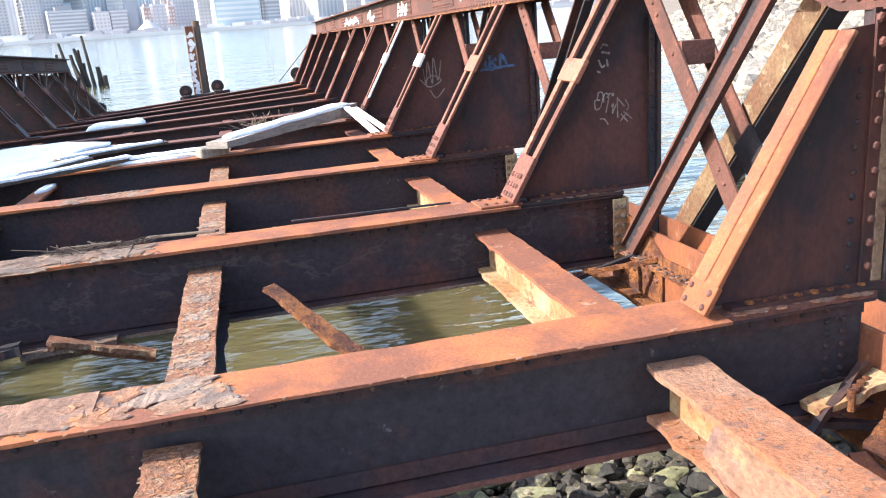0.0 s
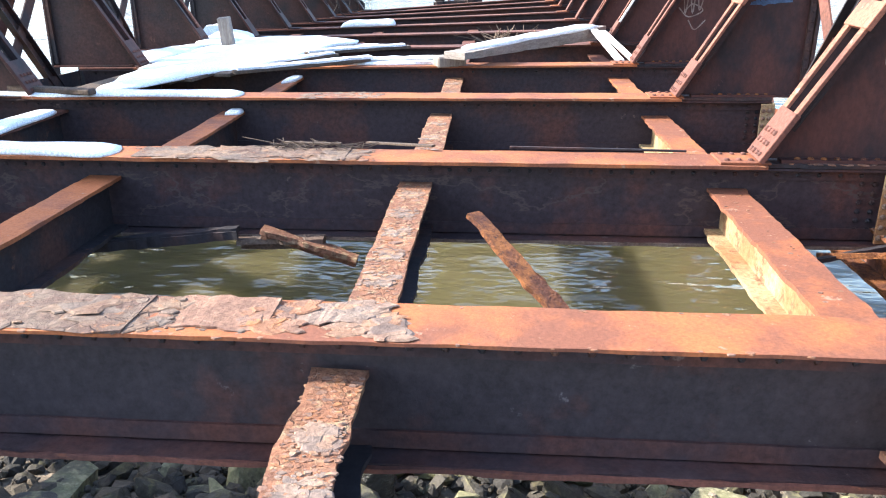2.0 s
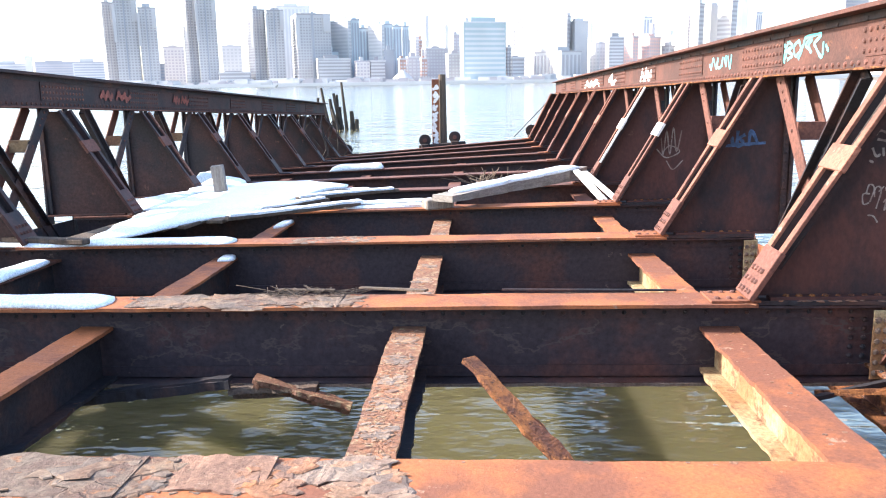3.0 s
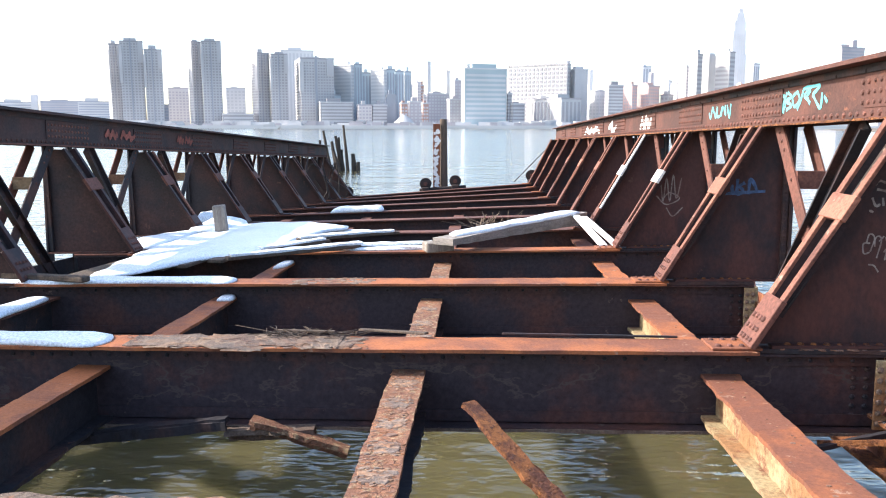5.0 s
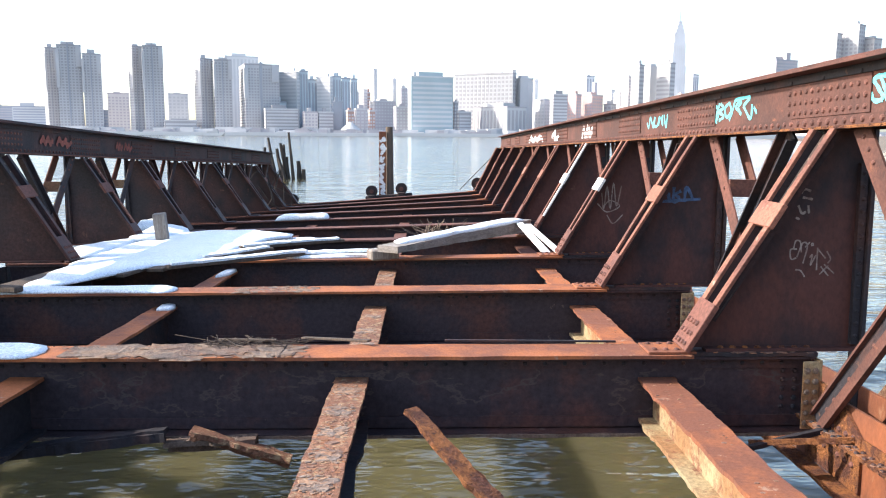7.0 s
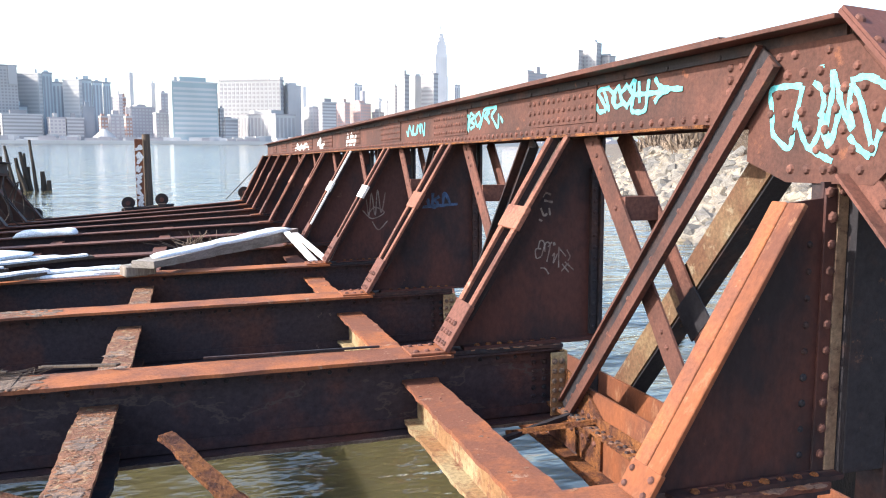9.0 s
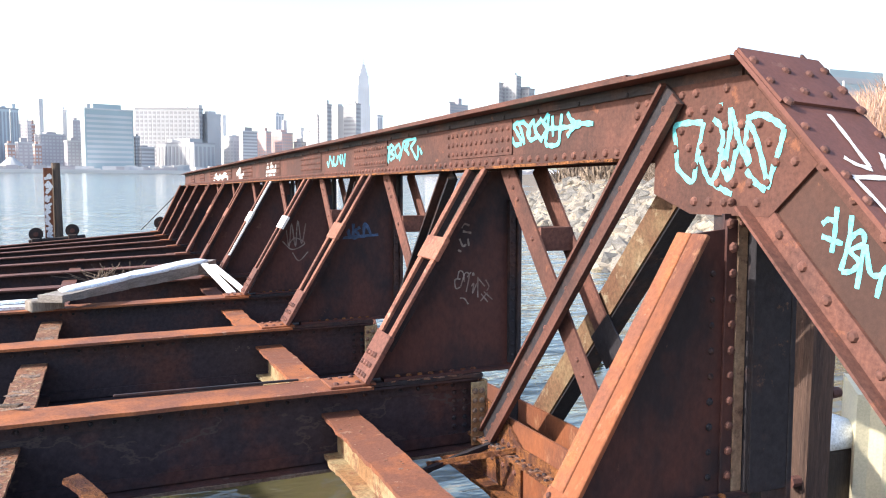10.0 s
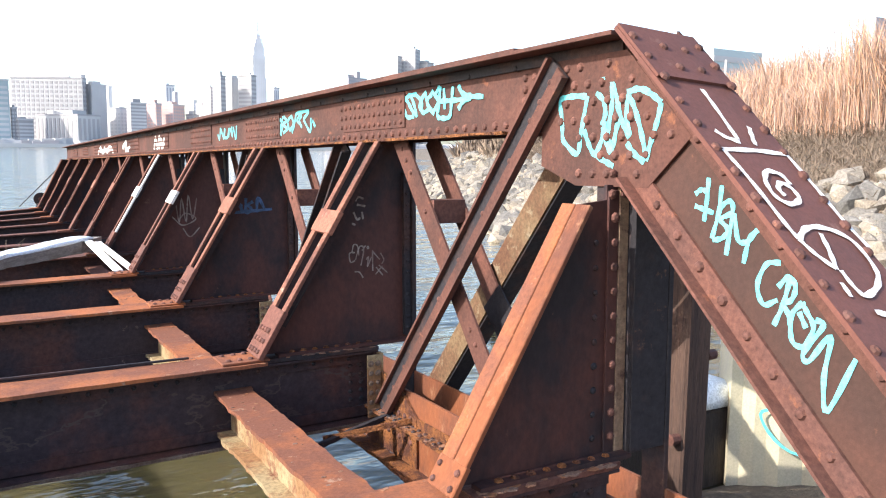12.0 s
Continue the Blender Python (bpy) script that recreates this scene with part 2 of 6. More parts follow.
ROCK_PALE = surface("rock_pale", (0.26, 0.23, 0.19), (0.17, 0.145, 0.118), (0.34, 0.31, 0.27), (0.4, 0.62), (0.55, 0.7), 1.5, 20, relief=0.6, depth=0.03, pieces=(0.55, 1.4))
EARTH = surface("shore_earth", (0.20, 0.155, 0.11), (0.14, 0.115, 0.09), (0.27, 0.21, 0.15), (0.4, 0.62), (0.55, 0.7), 0.8, 14, relief=0.9, depth=0.05)
REED = surface("dry_reed", (0.53, 0.35, 0.26), (0.40, 0.26, 0.19), (0.66, 0.48, 0.38), scale=1.2, fine=9, relief=0.1, depth=0.003, pieces=(0.7, 1.3))
TWIG = surface("dry_brush", (0.23, 0.17, 0.125), (0.16, 0.12, 0.09), (0.34, 0.27, 0.20), scale=1.0, fine=9, relief=0.1, depth=0.003)
# black iron, also the painted depth of the knee braces' slots
IRON_AND_SHADE = surface("black_iron", (0.030, 0.027, 0.027), (0.05, 0.035, 0.03), (0.09, 0.05, 0.035), scale=4, relief=0.4, depth=0.006)


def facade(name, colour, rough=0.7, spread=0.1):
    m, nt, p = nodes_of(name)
    # city colours are kept pale to stand in for the river haze
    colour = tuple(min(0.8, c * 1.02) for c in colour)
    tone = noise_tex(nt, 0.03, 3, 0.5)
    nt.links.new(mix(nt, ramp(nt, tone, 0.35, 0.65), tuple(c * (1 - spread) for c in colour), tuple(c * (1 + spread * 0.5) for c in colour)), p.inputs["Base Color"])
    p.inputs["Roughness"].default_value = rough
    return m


# darker copy of the plate rust with shade mixed into its colours
SHADED_RUST = surface("left_web", (0.058, 0.028, 0.025), (0.026, 0.021, 0.023), (0.12, 0.06, 0.045), (0.42, 0.60), (0.63, 0.70), 1.5, 34, (0.6, 0.9), relief=0.3, depth=0.005)
F_HIGH = facade("facade_high", (0.43, 0.415, 0.415))
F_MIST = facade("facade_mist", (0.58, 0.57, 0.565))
F_DUSK = facade("facade_dusk", (0.31, 0.295, 0.30))
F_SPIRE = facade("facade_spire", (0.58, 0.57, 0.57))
F_TAN = facade("facade_tan", (0.55, 0.505, 0.48))
F_BROWN = facade("facade_brown", (0.40, 0.365, 0.375))
F_BRICK = facade("facade_brick", (0.40, 0.24, 0.20))
F_PINK = facade("facade_pink", (0.55, 0.38, 0.34))
F_GREY = facade("facade_grey", (0.48, 0.465, 0.46))
F_PALE = facade("facade_pale", (0.42, 0.41, 0.405))
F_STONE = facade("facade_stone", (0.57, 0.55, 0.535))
F_GLASS = facade("facade_glass", (0.45, 0.49, 0.515), 0.25, 0.2)
F_TEAL = facade("facade_teal", (0.38, 0.44, 0.45), 0.3)
F_DARK = facade("facade_dark", (0.30, 0.305, 0.33), 0.4)


def make_water():
    m, nt, p = nodes_of("river_water")
    p.inputs["Base Color"].default_value = (0.07, 0.07, 0.03, 1)
    p.inputs["Roughness"].default_value = 0.06
    p.inputs["IOR"].default_value = 1.33
    p.inputs["Specular IOR Level"].default_value = 1.0
    # murky: light spreads sideways under the surface
    p.subsurface_method = "BURLEY"
    p.inputs["Subsurface Weight"].default_value = 1.0
    p.inputs["Subsurface Radius"].default_value = (1.0, 1.0, 0.6)
    p.inputs["Subsurface Scale"].default_value = 0.4
    a, b = noise_tex(nt, 0.75, 4, 0.55, (1, 2.2, 1)), noise_tex(nt, 4.2, 2, 0.45, (1.0, 2.0, 1))
    tone = noise_tex(nt, 0.25, 4, 0.5)
    nt.links.new(mix(nt, ramp(nt, tone, 0.4, 0.65), (0.10, 0.087, 0.042), (0.07, 0.062, 0.032)), p.inputs["Base Color"])
    add = nt.nodes.new("ShaderNodeMath")
    add.operation = "MULTIPLY_ADD"
    nt.links.new(b, add.inputs[0])
    add.inputs[1].default_value = 0.17
    nt.links.new(a, add.inputs[2])
    swell = nt.nodes.new("ShaderNodeMath")
    swell.operation = "MULTIPLY_ADD"
    nt.links.new(noise_tex(nt, 0.2, 4, 0.55, (1, 2.6, 1)), swell.inputs[0])
    swell.inputs[1].default_value = 3.2
    nt.links.new(add.outputs[0], swell.inputs[2])
    bump(nt, p, swell.outputs[0], 1.0, 0.072)
    return m


WATER = make_water()

# ---- builders ----
RNG = random.Random(7)


def thing(name, m, label, category, group="", kind=""):
    ob = new(name)
    ob.empty_display_size = 0.2
    m = m.copy()
    m.translation = m.translation * U
    ob.matrix_world = m
    return tagged(ob, label, category, group, kind)


def mesh_of(name, bm, mat):
    me = bpy.data.meshes.new(name)
    bmesh.ops.scale(bm, vec=(U, U, U), verts=bm.verts)
    bmesh.ops.recalc_face_normals(bm, faces=bm.faces)
    bm.to_mesh(me)
    bm.free()
    me.materials.append(mat)
    return me


def part(name, bm, material, parent=None, label="", kind=""):
    ob = new(name, mesh_of(name, bm, material))
    ob.parent = parent
    return tagged(ob, label, "", "", kind)


def solo(name, bm, material, m, label, category, group="", kind=""):
    ob = new(name, mesh_of(name, bm, material))
    m = m.copy()
    m.translation = m.translation * U
    ob.matrix_world = m
    return tagged(ob, label, category, group, kind)


def box(bm, x0, x1, y0, y1, z0, z1, bevel=0.0, m=None):
    geo = bmesh.ops.create_cube(bm, size=1.0)
    for v in geo["verts"]:
        v.co = Vector((x0 + (v.co.x + 0.5) * (x1 - x0), y0 + (v.co.y + 0.5) * (y1 - y0), z0 + (v.co.z + 0.5) * (z1 - z0)))
    vs = geo["verts"]
    if bevel:
        es = list({e for v in vs for e in v.link_edges})
        made = bmesh.ops.bevel(bm, geom=es, offset=bevel, segments=1, affect="EDGES")
        vs = list({v for f in made["faces"] for v in f.verts} | {v for v in vs if v.is_valid})
    if m is not None:
        bmesh.ops.transform(bm, matrix=m, verts=vs)
    return vs


def boxes(*rows, bevel=0.0):
    bm = bmesh.new()
    for r in rows:
        box(bm, *r, bevel=bevel)
    return bm


def ragged(x0, x1, y0, y1, z0, z1, step=0.08, wear=0.02, seed=0, axis="x"):
    """A long bar whose edges are eaten by rust."""
    bm = bmesh.new()
    n = max(2, int(((x1 - x0) if axis == "x" else (y1 - y0)) / step))
    rings = []
    for i in range(n + 1):
        f = i / n

        def jit(k):
            return wear * (noise.noise(Vector((f * (x1 - x0 + y1 - y0) * 3.1, k * 7.3, seed * 1.7))) + 0.6 * noise.noise(Vector((f * (x1 - x0 + y1 - y0) * 11, k * 3.3, seed * 2.9))))
        if axis == "x":
            x = x0 + f * (x1 - x0)
            pts = [(x, y0 + jit(1), z0 + jit(5) * 0.3), (x, y1 + jit(2), z0 + jit(6) * 0.3), (x, y1 + jit(2), z1 + jit(3) * 0.35), (x, y0 + jit(1), z1 + jit(4) * 0.35)]
        else:
            y = y0 + f * (y1 - y0)
            pts = [(x0 + jit(1), y, z0 + jit(5) * 0.3), (x1 + jit(2), y, z0 + jit(6) * 0.3), (x1 + jit(2), y, z1 + jit(3) * 0.35), (x0 + jit(1), y, z1 + jit(4) * 0.35)]
        rings.append([bm.verts.new(p) for p in pts])
    for a, b in zip(rings, rings[1:]):
        for i in range(4):
            bm.faces.new((a[i], a[(i + 1) % 4], b[(i + 1) % 4], b[i]))
    bm.faces.new(rings[0])
    bm.faces.new(rings[-1][::-1])
    return bm


def plate(pts, normal, thick, bm=None):
    """A flat plate: an outline in space, with its thickness along normal."""
    bm = bm or bmesh.new()
    n = Vector(normal) * thick
    a = [bm.verts.new(Vector(p)) for p in pts]
    b = [bm.verts.new(Vector(p) + n) for p in pts]
    bm.faces.new(a)
    bm.faces.new(b[::-1])
    for i in range(len(a)):
        j = (i + 1) % len(a)
        bm.faces.new((a[i], a[j], b[j], b[i]))
    return bm


def bar(a, b, w, d, side, bm=None, bevel=0.0):
    """A straight bar from a to b, w wide across side and d thick along side."""
    bm = bm or bmesh.new()
    a, b, s = Vector(a), Vector(b), Vector(side).normalized()
    way = (b - a).normalized()
    c = way.cross(s).normalized()
    m = Matrix((way, c, s)).transposed().to_4x4()
    m.translation = a
    box(bm, 0, (b - a).length, -w / 2, w / 2, -d / 2, d / 2, bevel, m)
    return bm


def tube(a, b, r0, r1, seg=10, bm=None, rings=1, wob=0.0, seed=0):
    bm = bm or bmesh.new()
    a, b = Vector(a), Vector(b)
    q = (b - a).to_track_quat("Z", "Y")
    last = None
    for i in range(rings + 1):
        f = i / rings
        r = r0 + (r1 - r0) * f
        ring = []
        for k in range(seg):
            an = 2 * math.pi * k / seg
            rr = r * (1 + wob * noise.noise(Vector((k * 1.3, i * 0.7, seed))))
            ring.append(bm.verts.new(a.lerp(b, f) + q @ Vector((rr * math.cos(an), rr * math.sin(an), 0))))
        if last:
            for k in range(seg):
                bm.faces.new((last[k], last[(k + 1) % seg], ring[(k + 1) % seg], ring[k]))
        else:
            bm.faces.new(ring[::-1])
        last = ring
    bm.faces.new(last)
    return bm


def dome_points(r, seg=7):
    pts = [(r * math.cos(2 * math.pi * k / seg), r * math.sin(2 * math.pi * k / seg), 0.0) for k in range(seg)]
    pts += [(r * 0.72 * math.cos(2 * math.pi * k / seg), r * 0.72 * math.sin(2 * math.pi * k / seg), r * 0.48) for k in range(seg)]
    pts.append((0, 0, r * 0.66))
    faces = [(k, (k + 1) % seg, seg + (k + 1) % seg, seg + k) for k in range(seg)] + [(seg + k, seg + (k + 1) % seg, 2 * seg) for k in range(seg)]
    return pts, faces


def rivet_mesh(r, material):
    pts, faces = dome_points(r * U)
    me = bpy.data.meshes.new("rivet")
    me.from_pydata(pts, [], faces)
    me.materials.append(material)
    return me


RIVET_KINDS = {}


def rivets(parent, spots, normal, r=0.028, material=None):
    """Rivet heads, each an object, at spots in the parent's own space."""
    q = Vector(normal).to_track_quat("Z", "Y")
    key = (r, (material or RIVET_RUST).name)
    if key not in RIVET_KINDS:
        RIVET_KINDS[key] = rivet_mesh(r, material or RIVET_RUST)
    for s in spots:
        ob = new("rivet", RIVET_KINDS[key])
        ob.parent = parent
        k = RNG.uniform(0.88, 1.12)
        ob.matrix_local = Matrix.LocRotScale(Vector(s) * U, q, (k, k, k))


def rivet_field(parent, spots, normal, r=0.026, material=None):
    """Many rivet heads in one mesh."""
    base, faces = dome_points(r, 6)
    q = Vector(normal).to_track_quat("Z", "Y")
    turned = [q @ Vector(p) for p in base]
    pts, fs = [], []
    for s in spots:
        o = len(pts)
        pts += [(t + Vector(s)) * U for t in turned]
        fs += [tuple(o + i for i in f) for f in faces]
    me = bpy.data.meshes.new("rivet_row")
    me.from_pydata(pts, [], fs)
    me.materials.append(material or RIVET_RUST)
    ob = new("rivet_row", me)
    ob.parent = parent
    return tagged(ob, kind="stuff")


def flakes(parent, area, count, z, size, material, seed, name="rust_scale"):
    """Loose curled scale of rust on a flat top: area is x0, x1, y0, y1 in the parent's space."""
    r = random.Random(seed)
    pts, fs = [], []
    x0, x1, y0, y1 = area
    for _ in range(count):
        s = r.uniform(*size)
        cx, cy = r.uniform(x0, x1), r.uniform(y0, y1)
        n = r.randint(5, 7) if s < 0.06 else r.randint(10, 14)
        tilt = Matrix.Rotation(r.gauss(0, 0.05), 3, "X") @ Matrix.Rotation(r.gauss(0, 0.05), 3, "Y")
        h = r.uniform(0.0006, 0.0035)
        o = len(pts)
        ring = []
        ph = r.uniform(0, 6.28)
        for k in range(n):
            a = ph + 2 * math.pi * k / n
            d = s * (r.uniform(0.6, 1.15) if s < 0.06 else r.uniform(0.5, 1.25))
            ring.append(Vector((d * math.cos(a) * 1.15, d * math.sin(a) * 0.75, 0)))
        for lift in (-0.004, h):
            for v in ring:
                w = tilt @ (v * (1.0 if lift < 0 else 0.86))
                pts.append((Vector((cx + w.x, cy + w.y, z + w.z + lift))) * U)
        fs.append(tuple(range(o + n, o + 2 * n)))
        fs += [(o + k, o + (k + 1) % n, o + n + (k + 1) % n, o + n + k) for k in range(n)]
    me = bpy.data.meshes.new(name)
    me.from_pydata(pts, [], fs)
    me.materials.append(material)
    ob = new(name, me)
    ob.parent = parent
    return tagged(ob, kind="stuff")


def smooth_line(pts, n=6):
    out = []
    P = [Vector(p) for p in pts]
    P = [P[0] * 2 - P[1]] + P + [P[-1] * 2 - P[-2]]
    for i in range(1, len(P) - 2):
        a, b, c, d = P[i - 1:i + 3]
        for k in range(n):
            t = k / n
            out.append(0.5 * ((2 * b) + (c - a) * t + (2 * a - 5 * b + 4 * c - d) * t * t + (3 * b - a - 3 * c + d) * t ** 3))
    out.append(P[-2])
    return out


def strokes(name, lines, origin, u, v, width, material, parent, label=""):
    """Sprayed lines: each a run of (a, b) on the plane origin + a*u + b*v, drawn as a thin film of paint."""
    o, u, v = Vector(origin), Vector(u), Vector(v)
    n = u.cross(v).normalized()
    bm = bmesh.new()
    for j, line in enumerate(lines):
        pts = [o + p[0] * u + p[1] * v for p in smooth_line([(a, b, 0) for a, b in line])]
        last = None
        for i, p in enumerate(pts):
            way = (pts[min(i + 1, len(pts) - 1)] - pts[max(i - 1, 0)])
            if way.length < 1e-6:
                continue
            s = way.normalized().cross(n) * width * 0.5 * (1 + 0.18 * math.sin(i * 1.3 + j))
            lift = n * (0.0004 * j + 0.00006 * i)
            pair = [bm.verts.new(p + s + lift), bm.verts.new(p - s + lift)]
            if last:
                bm.faces.new((last[0], last[1], pair[1], pair[0]))
            last = pair
    return part(name, bm, material, parent, label)


def scatter(x, y, s=1.0):
    return noise.noise(Vector((x * s, y * s, 3.7)))

# ---- ground, water, far shore ----
SPAN = 3.05            # from floor beam to floor beam
LEVEL = -1.7           # the river
HINGE = 3.85           # the right truss stays straight; the left side has sunk towards the river


def sunk(y):
    return 0.016 * y + 0.0003 * y * y


def on_beam(k):
    """The pose of the bay past floor beam k: the bridge rolls to the left as it twists."""
    y = k * SPAN
    a = math.degrees(math.atan(sunk(max(y, 0)) / 9.67))
    return SLOPE @ pose(HINGE, y, 0) @ pose(0, 0, 0, 0, -a, 0) @ pose(-HINGE, 0, 0)


PACKED = {1: 0.03, 2: 0.026, 3: 0.014}  # the first beams sit a little high on their seats


def beam_top(k):
    return on_beam(k) @ pose(0, 0, PACKED.get(k, 0.0))


def edge_x(y):
    """The line of the right bank's water edge."""
    return 17.0 + max(0.0, y - 18) * 0.42 + max(0.0, y - 60) * 0.25


def bank(x, y):
    """How far inland a place is; minus is in the river."""
    right = (x - (edge_x(y) + 1.2 * scatter(x, y, 0.12))) * 0.85
    near = 2.3 - y + 0.25 * scatter(x, y, 0.9)
    return max(right, near)


def ground_z(x, y):
    d = bank(x, y)
    right = x > 12
    if d < 0:
        return max(-3.2, LEVEL - 0.12 + d * 0.45)
    if right:
        z = LEVEL + min(d, 4.5) * 0.62 + max(0.0, min(d - 4.5, 6)) * 0.45
    else:
        z = LEVEL - 0.08 + min(d, 2.4) * 0.24 + max(0.0, min(d - 2.4, 3.5)) * 0.16
    return z + 0.12 * scatter(x, y, 0.7)


def sheet(name, xs, ys, zf, mats, label):
    pts = [(x * U, y * U, zf(x, y) * U) for y in ys for x in xs]
    w = len(xs)
    fs = [(j * w + i, j * w + i + 1, (j + 1) * w + i + 1, (j + 1) * w + i) for j in range(len(ys) - 1) for i in range(w - 1)]
    me = bpy.data.meshes.new(name)
    me.from_pydata(pts, [], fs)
    for m in mats:
        me.materials.append(m)
    me.polygons.foreach_set("use_smooth", [True] * len(fs))
    return tagged(new(name, me), label, name, "", "structure")


xs = [-2500, -600, -200, -80, -40, -20] + [-14 + i * 0.6 for i in range(30)] + [4.5 + i * 0.9 for i in range(56)] + [60, 70, 85, 100, 130, 180, 300, 700, 2500]
ys = [-2500, -600, -150, -60, -30, -15] + [-9 + i * 0.5 for i in range(30)] + [6.5 + i * 1.2 for i in range(40)] + [58, 66, 80, 100, 130, 180, 260, 400, 800, 2500]
sheet("ground", xs, ys, ground_z, [EARTH], "brown earth river bank falling to a muddy bed")
sheet("water", [-2500, -300, -60, 0, 60, 300, 2500], [-200, -20, 0, 20, 60, 200, 880], lambda x, y: LEVEL, [WATER], "olive green rippled river water")

# ---- the bridge: floor beams ----
BEAMS = 11


def floor_beam(k):
    t = thing("floor_beam", beam_top(k), "", "beam", "floor beams of the bridge")
    left, right = -5.72, 3.84
    near = k <= 2
    top = RUST_ORANGE if k <= 3 else RUST_BROWN
    f = part("top_flange", ragged(left + 0.9, 2.90 if k == 0 else 2.83, -0.2, 0.2, -0.018 if k == 0 else -0.028, 0.0, 0.1 if near else 0.5, 0.012, k), top, t, "wide rusty orange flange plate")
    part("flange_end", boxes((left, left + 0.9, -0.13, 0.13, -0.03, 0.0), bevel=0.006), RUST_BROWN, t)
    part("flange_end", ragged(2.90 if k == 0 else 2.83, right, -0.13, 0.13, -0.03, 0.004, 0.06, 0.02, k + 20), RUST_BROWN if k == 0 else RUST_AND_SHADE, t, "narrow flange eaten by rust")
    part("web", boxes((left, right, -0.016, 0.016, -0.64, -0.035)), BEAM_NEAR if k == 0 else BEAM_STAINED if k == 1 else BEAM_WEB, t, "near-black steel web plate")
    part("bottom_flange", ragged(left, right, -0.15, 0.15, -0.67, -0.645, 0.08 if near else 0.5, 0.02, k + 40), BEAM_WEB, t, "flaking near-black bottom flange")
    if near:
        part("flange_lip", ragged(left, right, -0.172, -0.152, -0.672, -0.648, 0.05, 0.014, k + 50), SCALE_GREY if k else RUST_BROWN, t, "split scaly edge of the flange")
    for s in (-1, 1):
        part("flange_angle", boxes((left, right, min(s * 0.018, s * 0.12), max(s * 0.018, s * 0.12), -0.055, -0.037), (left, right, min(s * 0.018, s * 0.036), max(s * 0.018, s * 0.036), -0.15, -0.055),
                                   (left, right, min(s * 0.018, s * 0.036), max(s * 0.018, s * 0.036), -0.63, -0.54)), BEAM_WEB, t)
    if k <= 3:
        rivet_field(t, [(left + 0.2 + i * 0.16, -0.037, -0.105) for i in range(58)], (0, -1, 0), 0.02, RUST_AND_SHADE)
        rivet_field(t, [(right - 0.12, -0.02, -0.55 + i * 0.075) for i in range(7)] + [(right - 0.22, -0.02, -0.55 + i * 0.075) for i in range(7)], (0, -1, 0), 0.024, RUST_AND_SHADE)
    return t, f


LABELS = {0: "rusty orange riveted floor beam with flaking grey scale", 1: "rusty riveted floor beam crusted with grey scale and snow",
          2: "rusty riveted floor beam with a strip of snow"}
for k in range(BEAMS):
    t, f = floor_beam(k)
    tagged(t, LABELS.get(k, "brown rusty riveted floor beam across the bridge"))
    if k <= 3:
        for y in (-0.185, 0.185):
            flakes(f, (-4.6, 2.85, y - 0.015, y + 0.015), 36, -0.001, (0.006, 0.024), SCALE_RUST, 80 + k)
    if k == 0:
        flakes(f, (-5.0, -0.95, -0.15, 0.15), 40, 0.009, (0.09, 0.2), SCALE_GREY, 1)
        part("rust_crust", ragged(-4.75, -0.82, -0.185, 0.185, 0.001, 0.010, 0.05, 0.045, 91), CRUST, f, "cracked grey-brown crust of rust")
        part("rust_crust", ragged(-0.80, -0.22, -0.12, 0.185, 0.001, 0.007, 0.04, 0.06, 92), SCALE_RUST, f, "rough orange-brown crust of rust")
        part("rust_crust", ragged(-0.20, 0.22, -0.06, 0.19, 0.001, 0.006, 0.03, 0.06, 93), SCALE_TAN, f, "pale tan crust of rust")
        for x, mat in ((-0.81, SCALE_GREY), (-0.21, SCALE_RUST), (0.22, SCALE_TAN)):
            flakes(f, (x - 0.13, x + 0.13, -0.15, 0.16), 26, 0.006, (0.04, 0.1), mat, int(900 + 10 * x))
        flakes(f, (-5.0, -0.6, -0.19, 0.19), 90, 0.011, (0.012, 0.05), SCALE_GREY, 71)
        flakes(f, (-0.9, 0.35, -0.19, 0.19), 110, -0.001, (0.006, 0.025), SCALE_RUST, 2)
        flakes(f, (-0.75, -0.3, -0.15, 0.17), 90, 0.002, (0.008, 0.03), SCALE_GREY, 72)
        flakes(t, (2.95, 3.8, -0.14, 0.12), 170, 0.004, (0.015, 0.05), SCALE_RUST, 3)
    if k == 1:
        part("rust_crust", ragged(-2.15, -0.42, -0.18, 0.18, 0.001, 0.009, 0.05, 0.05, 94), CRUST, f, "cracked grey-brown crust of rust")
        flakes(f, (-0.56, -0.28, -0.15, 0.16), 26, 0.005, (0.04, 0.1), SCALE_GREY, 940)
        flakes(f, (-2.1, -0.35, -0.17, 0.17), 28, 0.007, (0.08, 0.2), SCALE_GREY, 4)
        flakes(f, (-2.2, -0.2, -0.19, 0.19), 160, 0.003, (0.012, 0.05), SCALE_RUST, 73)
        flakes(t, (3.0, 3.8, -0.14, 0.12), 90, 0.004, (0.015, 0.05), SCALE_RUST, 5)
    if k == 2:
        flakes(f, (-1.5, -0.6, -0.19, 0.19), 90, 0.0, (0.02, 0.08), SCALE_GREY, 6)

# ---- stringers between the beams ----


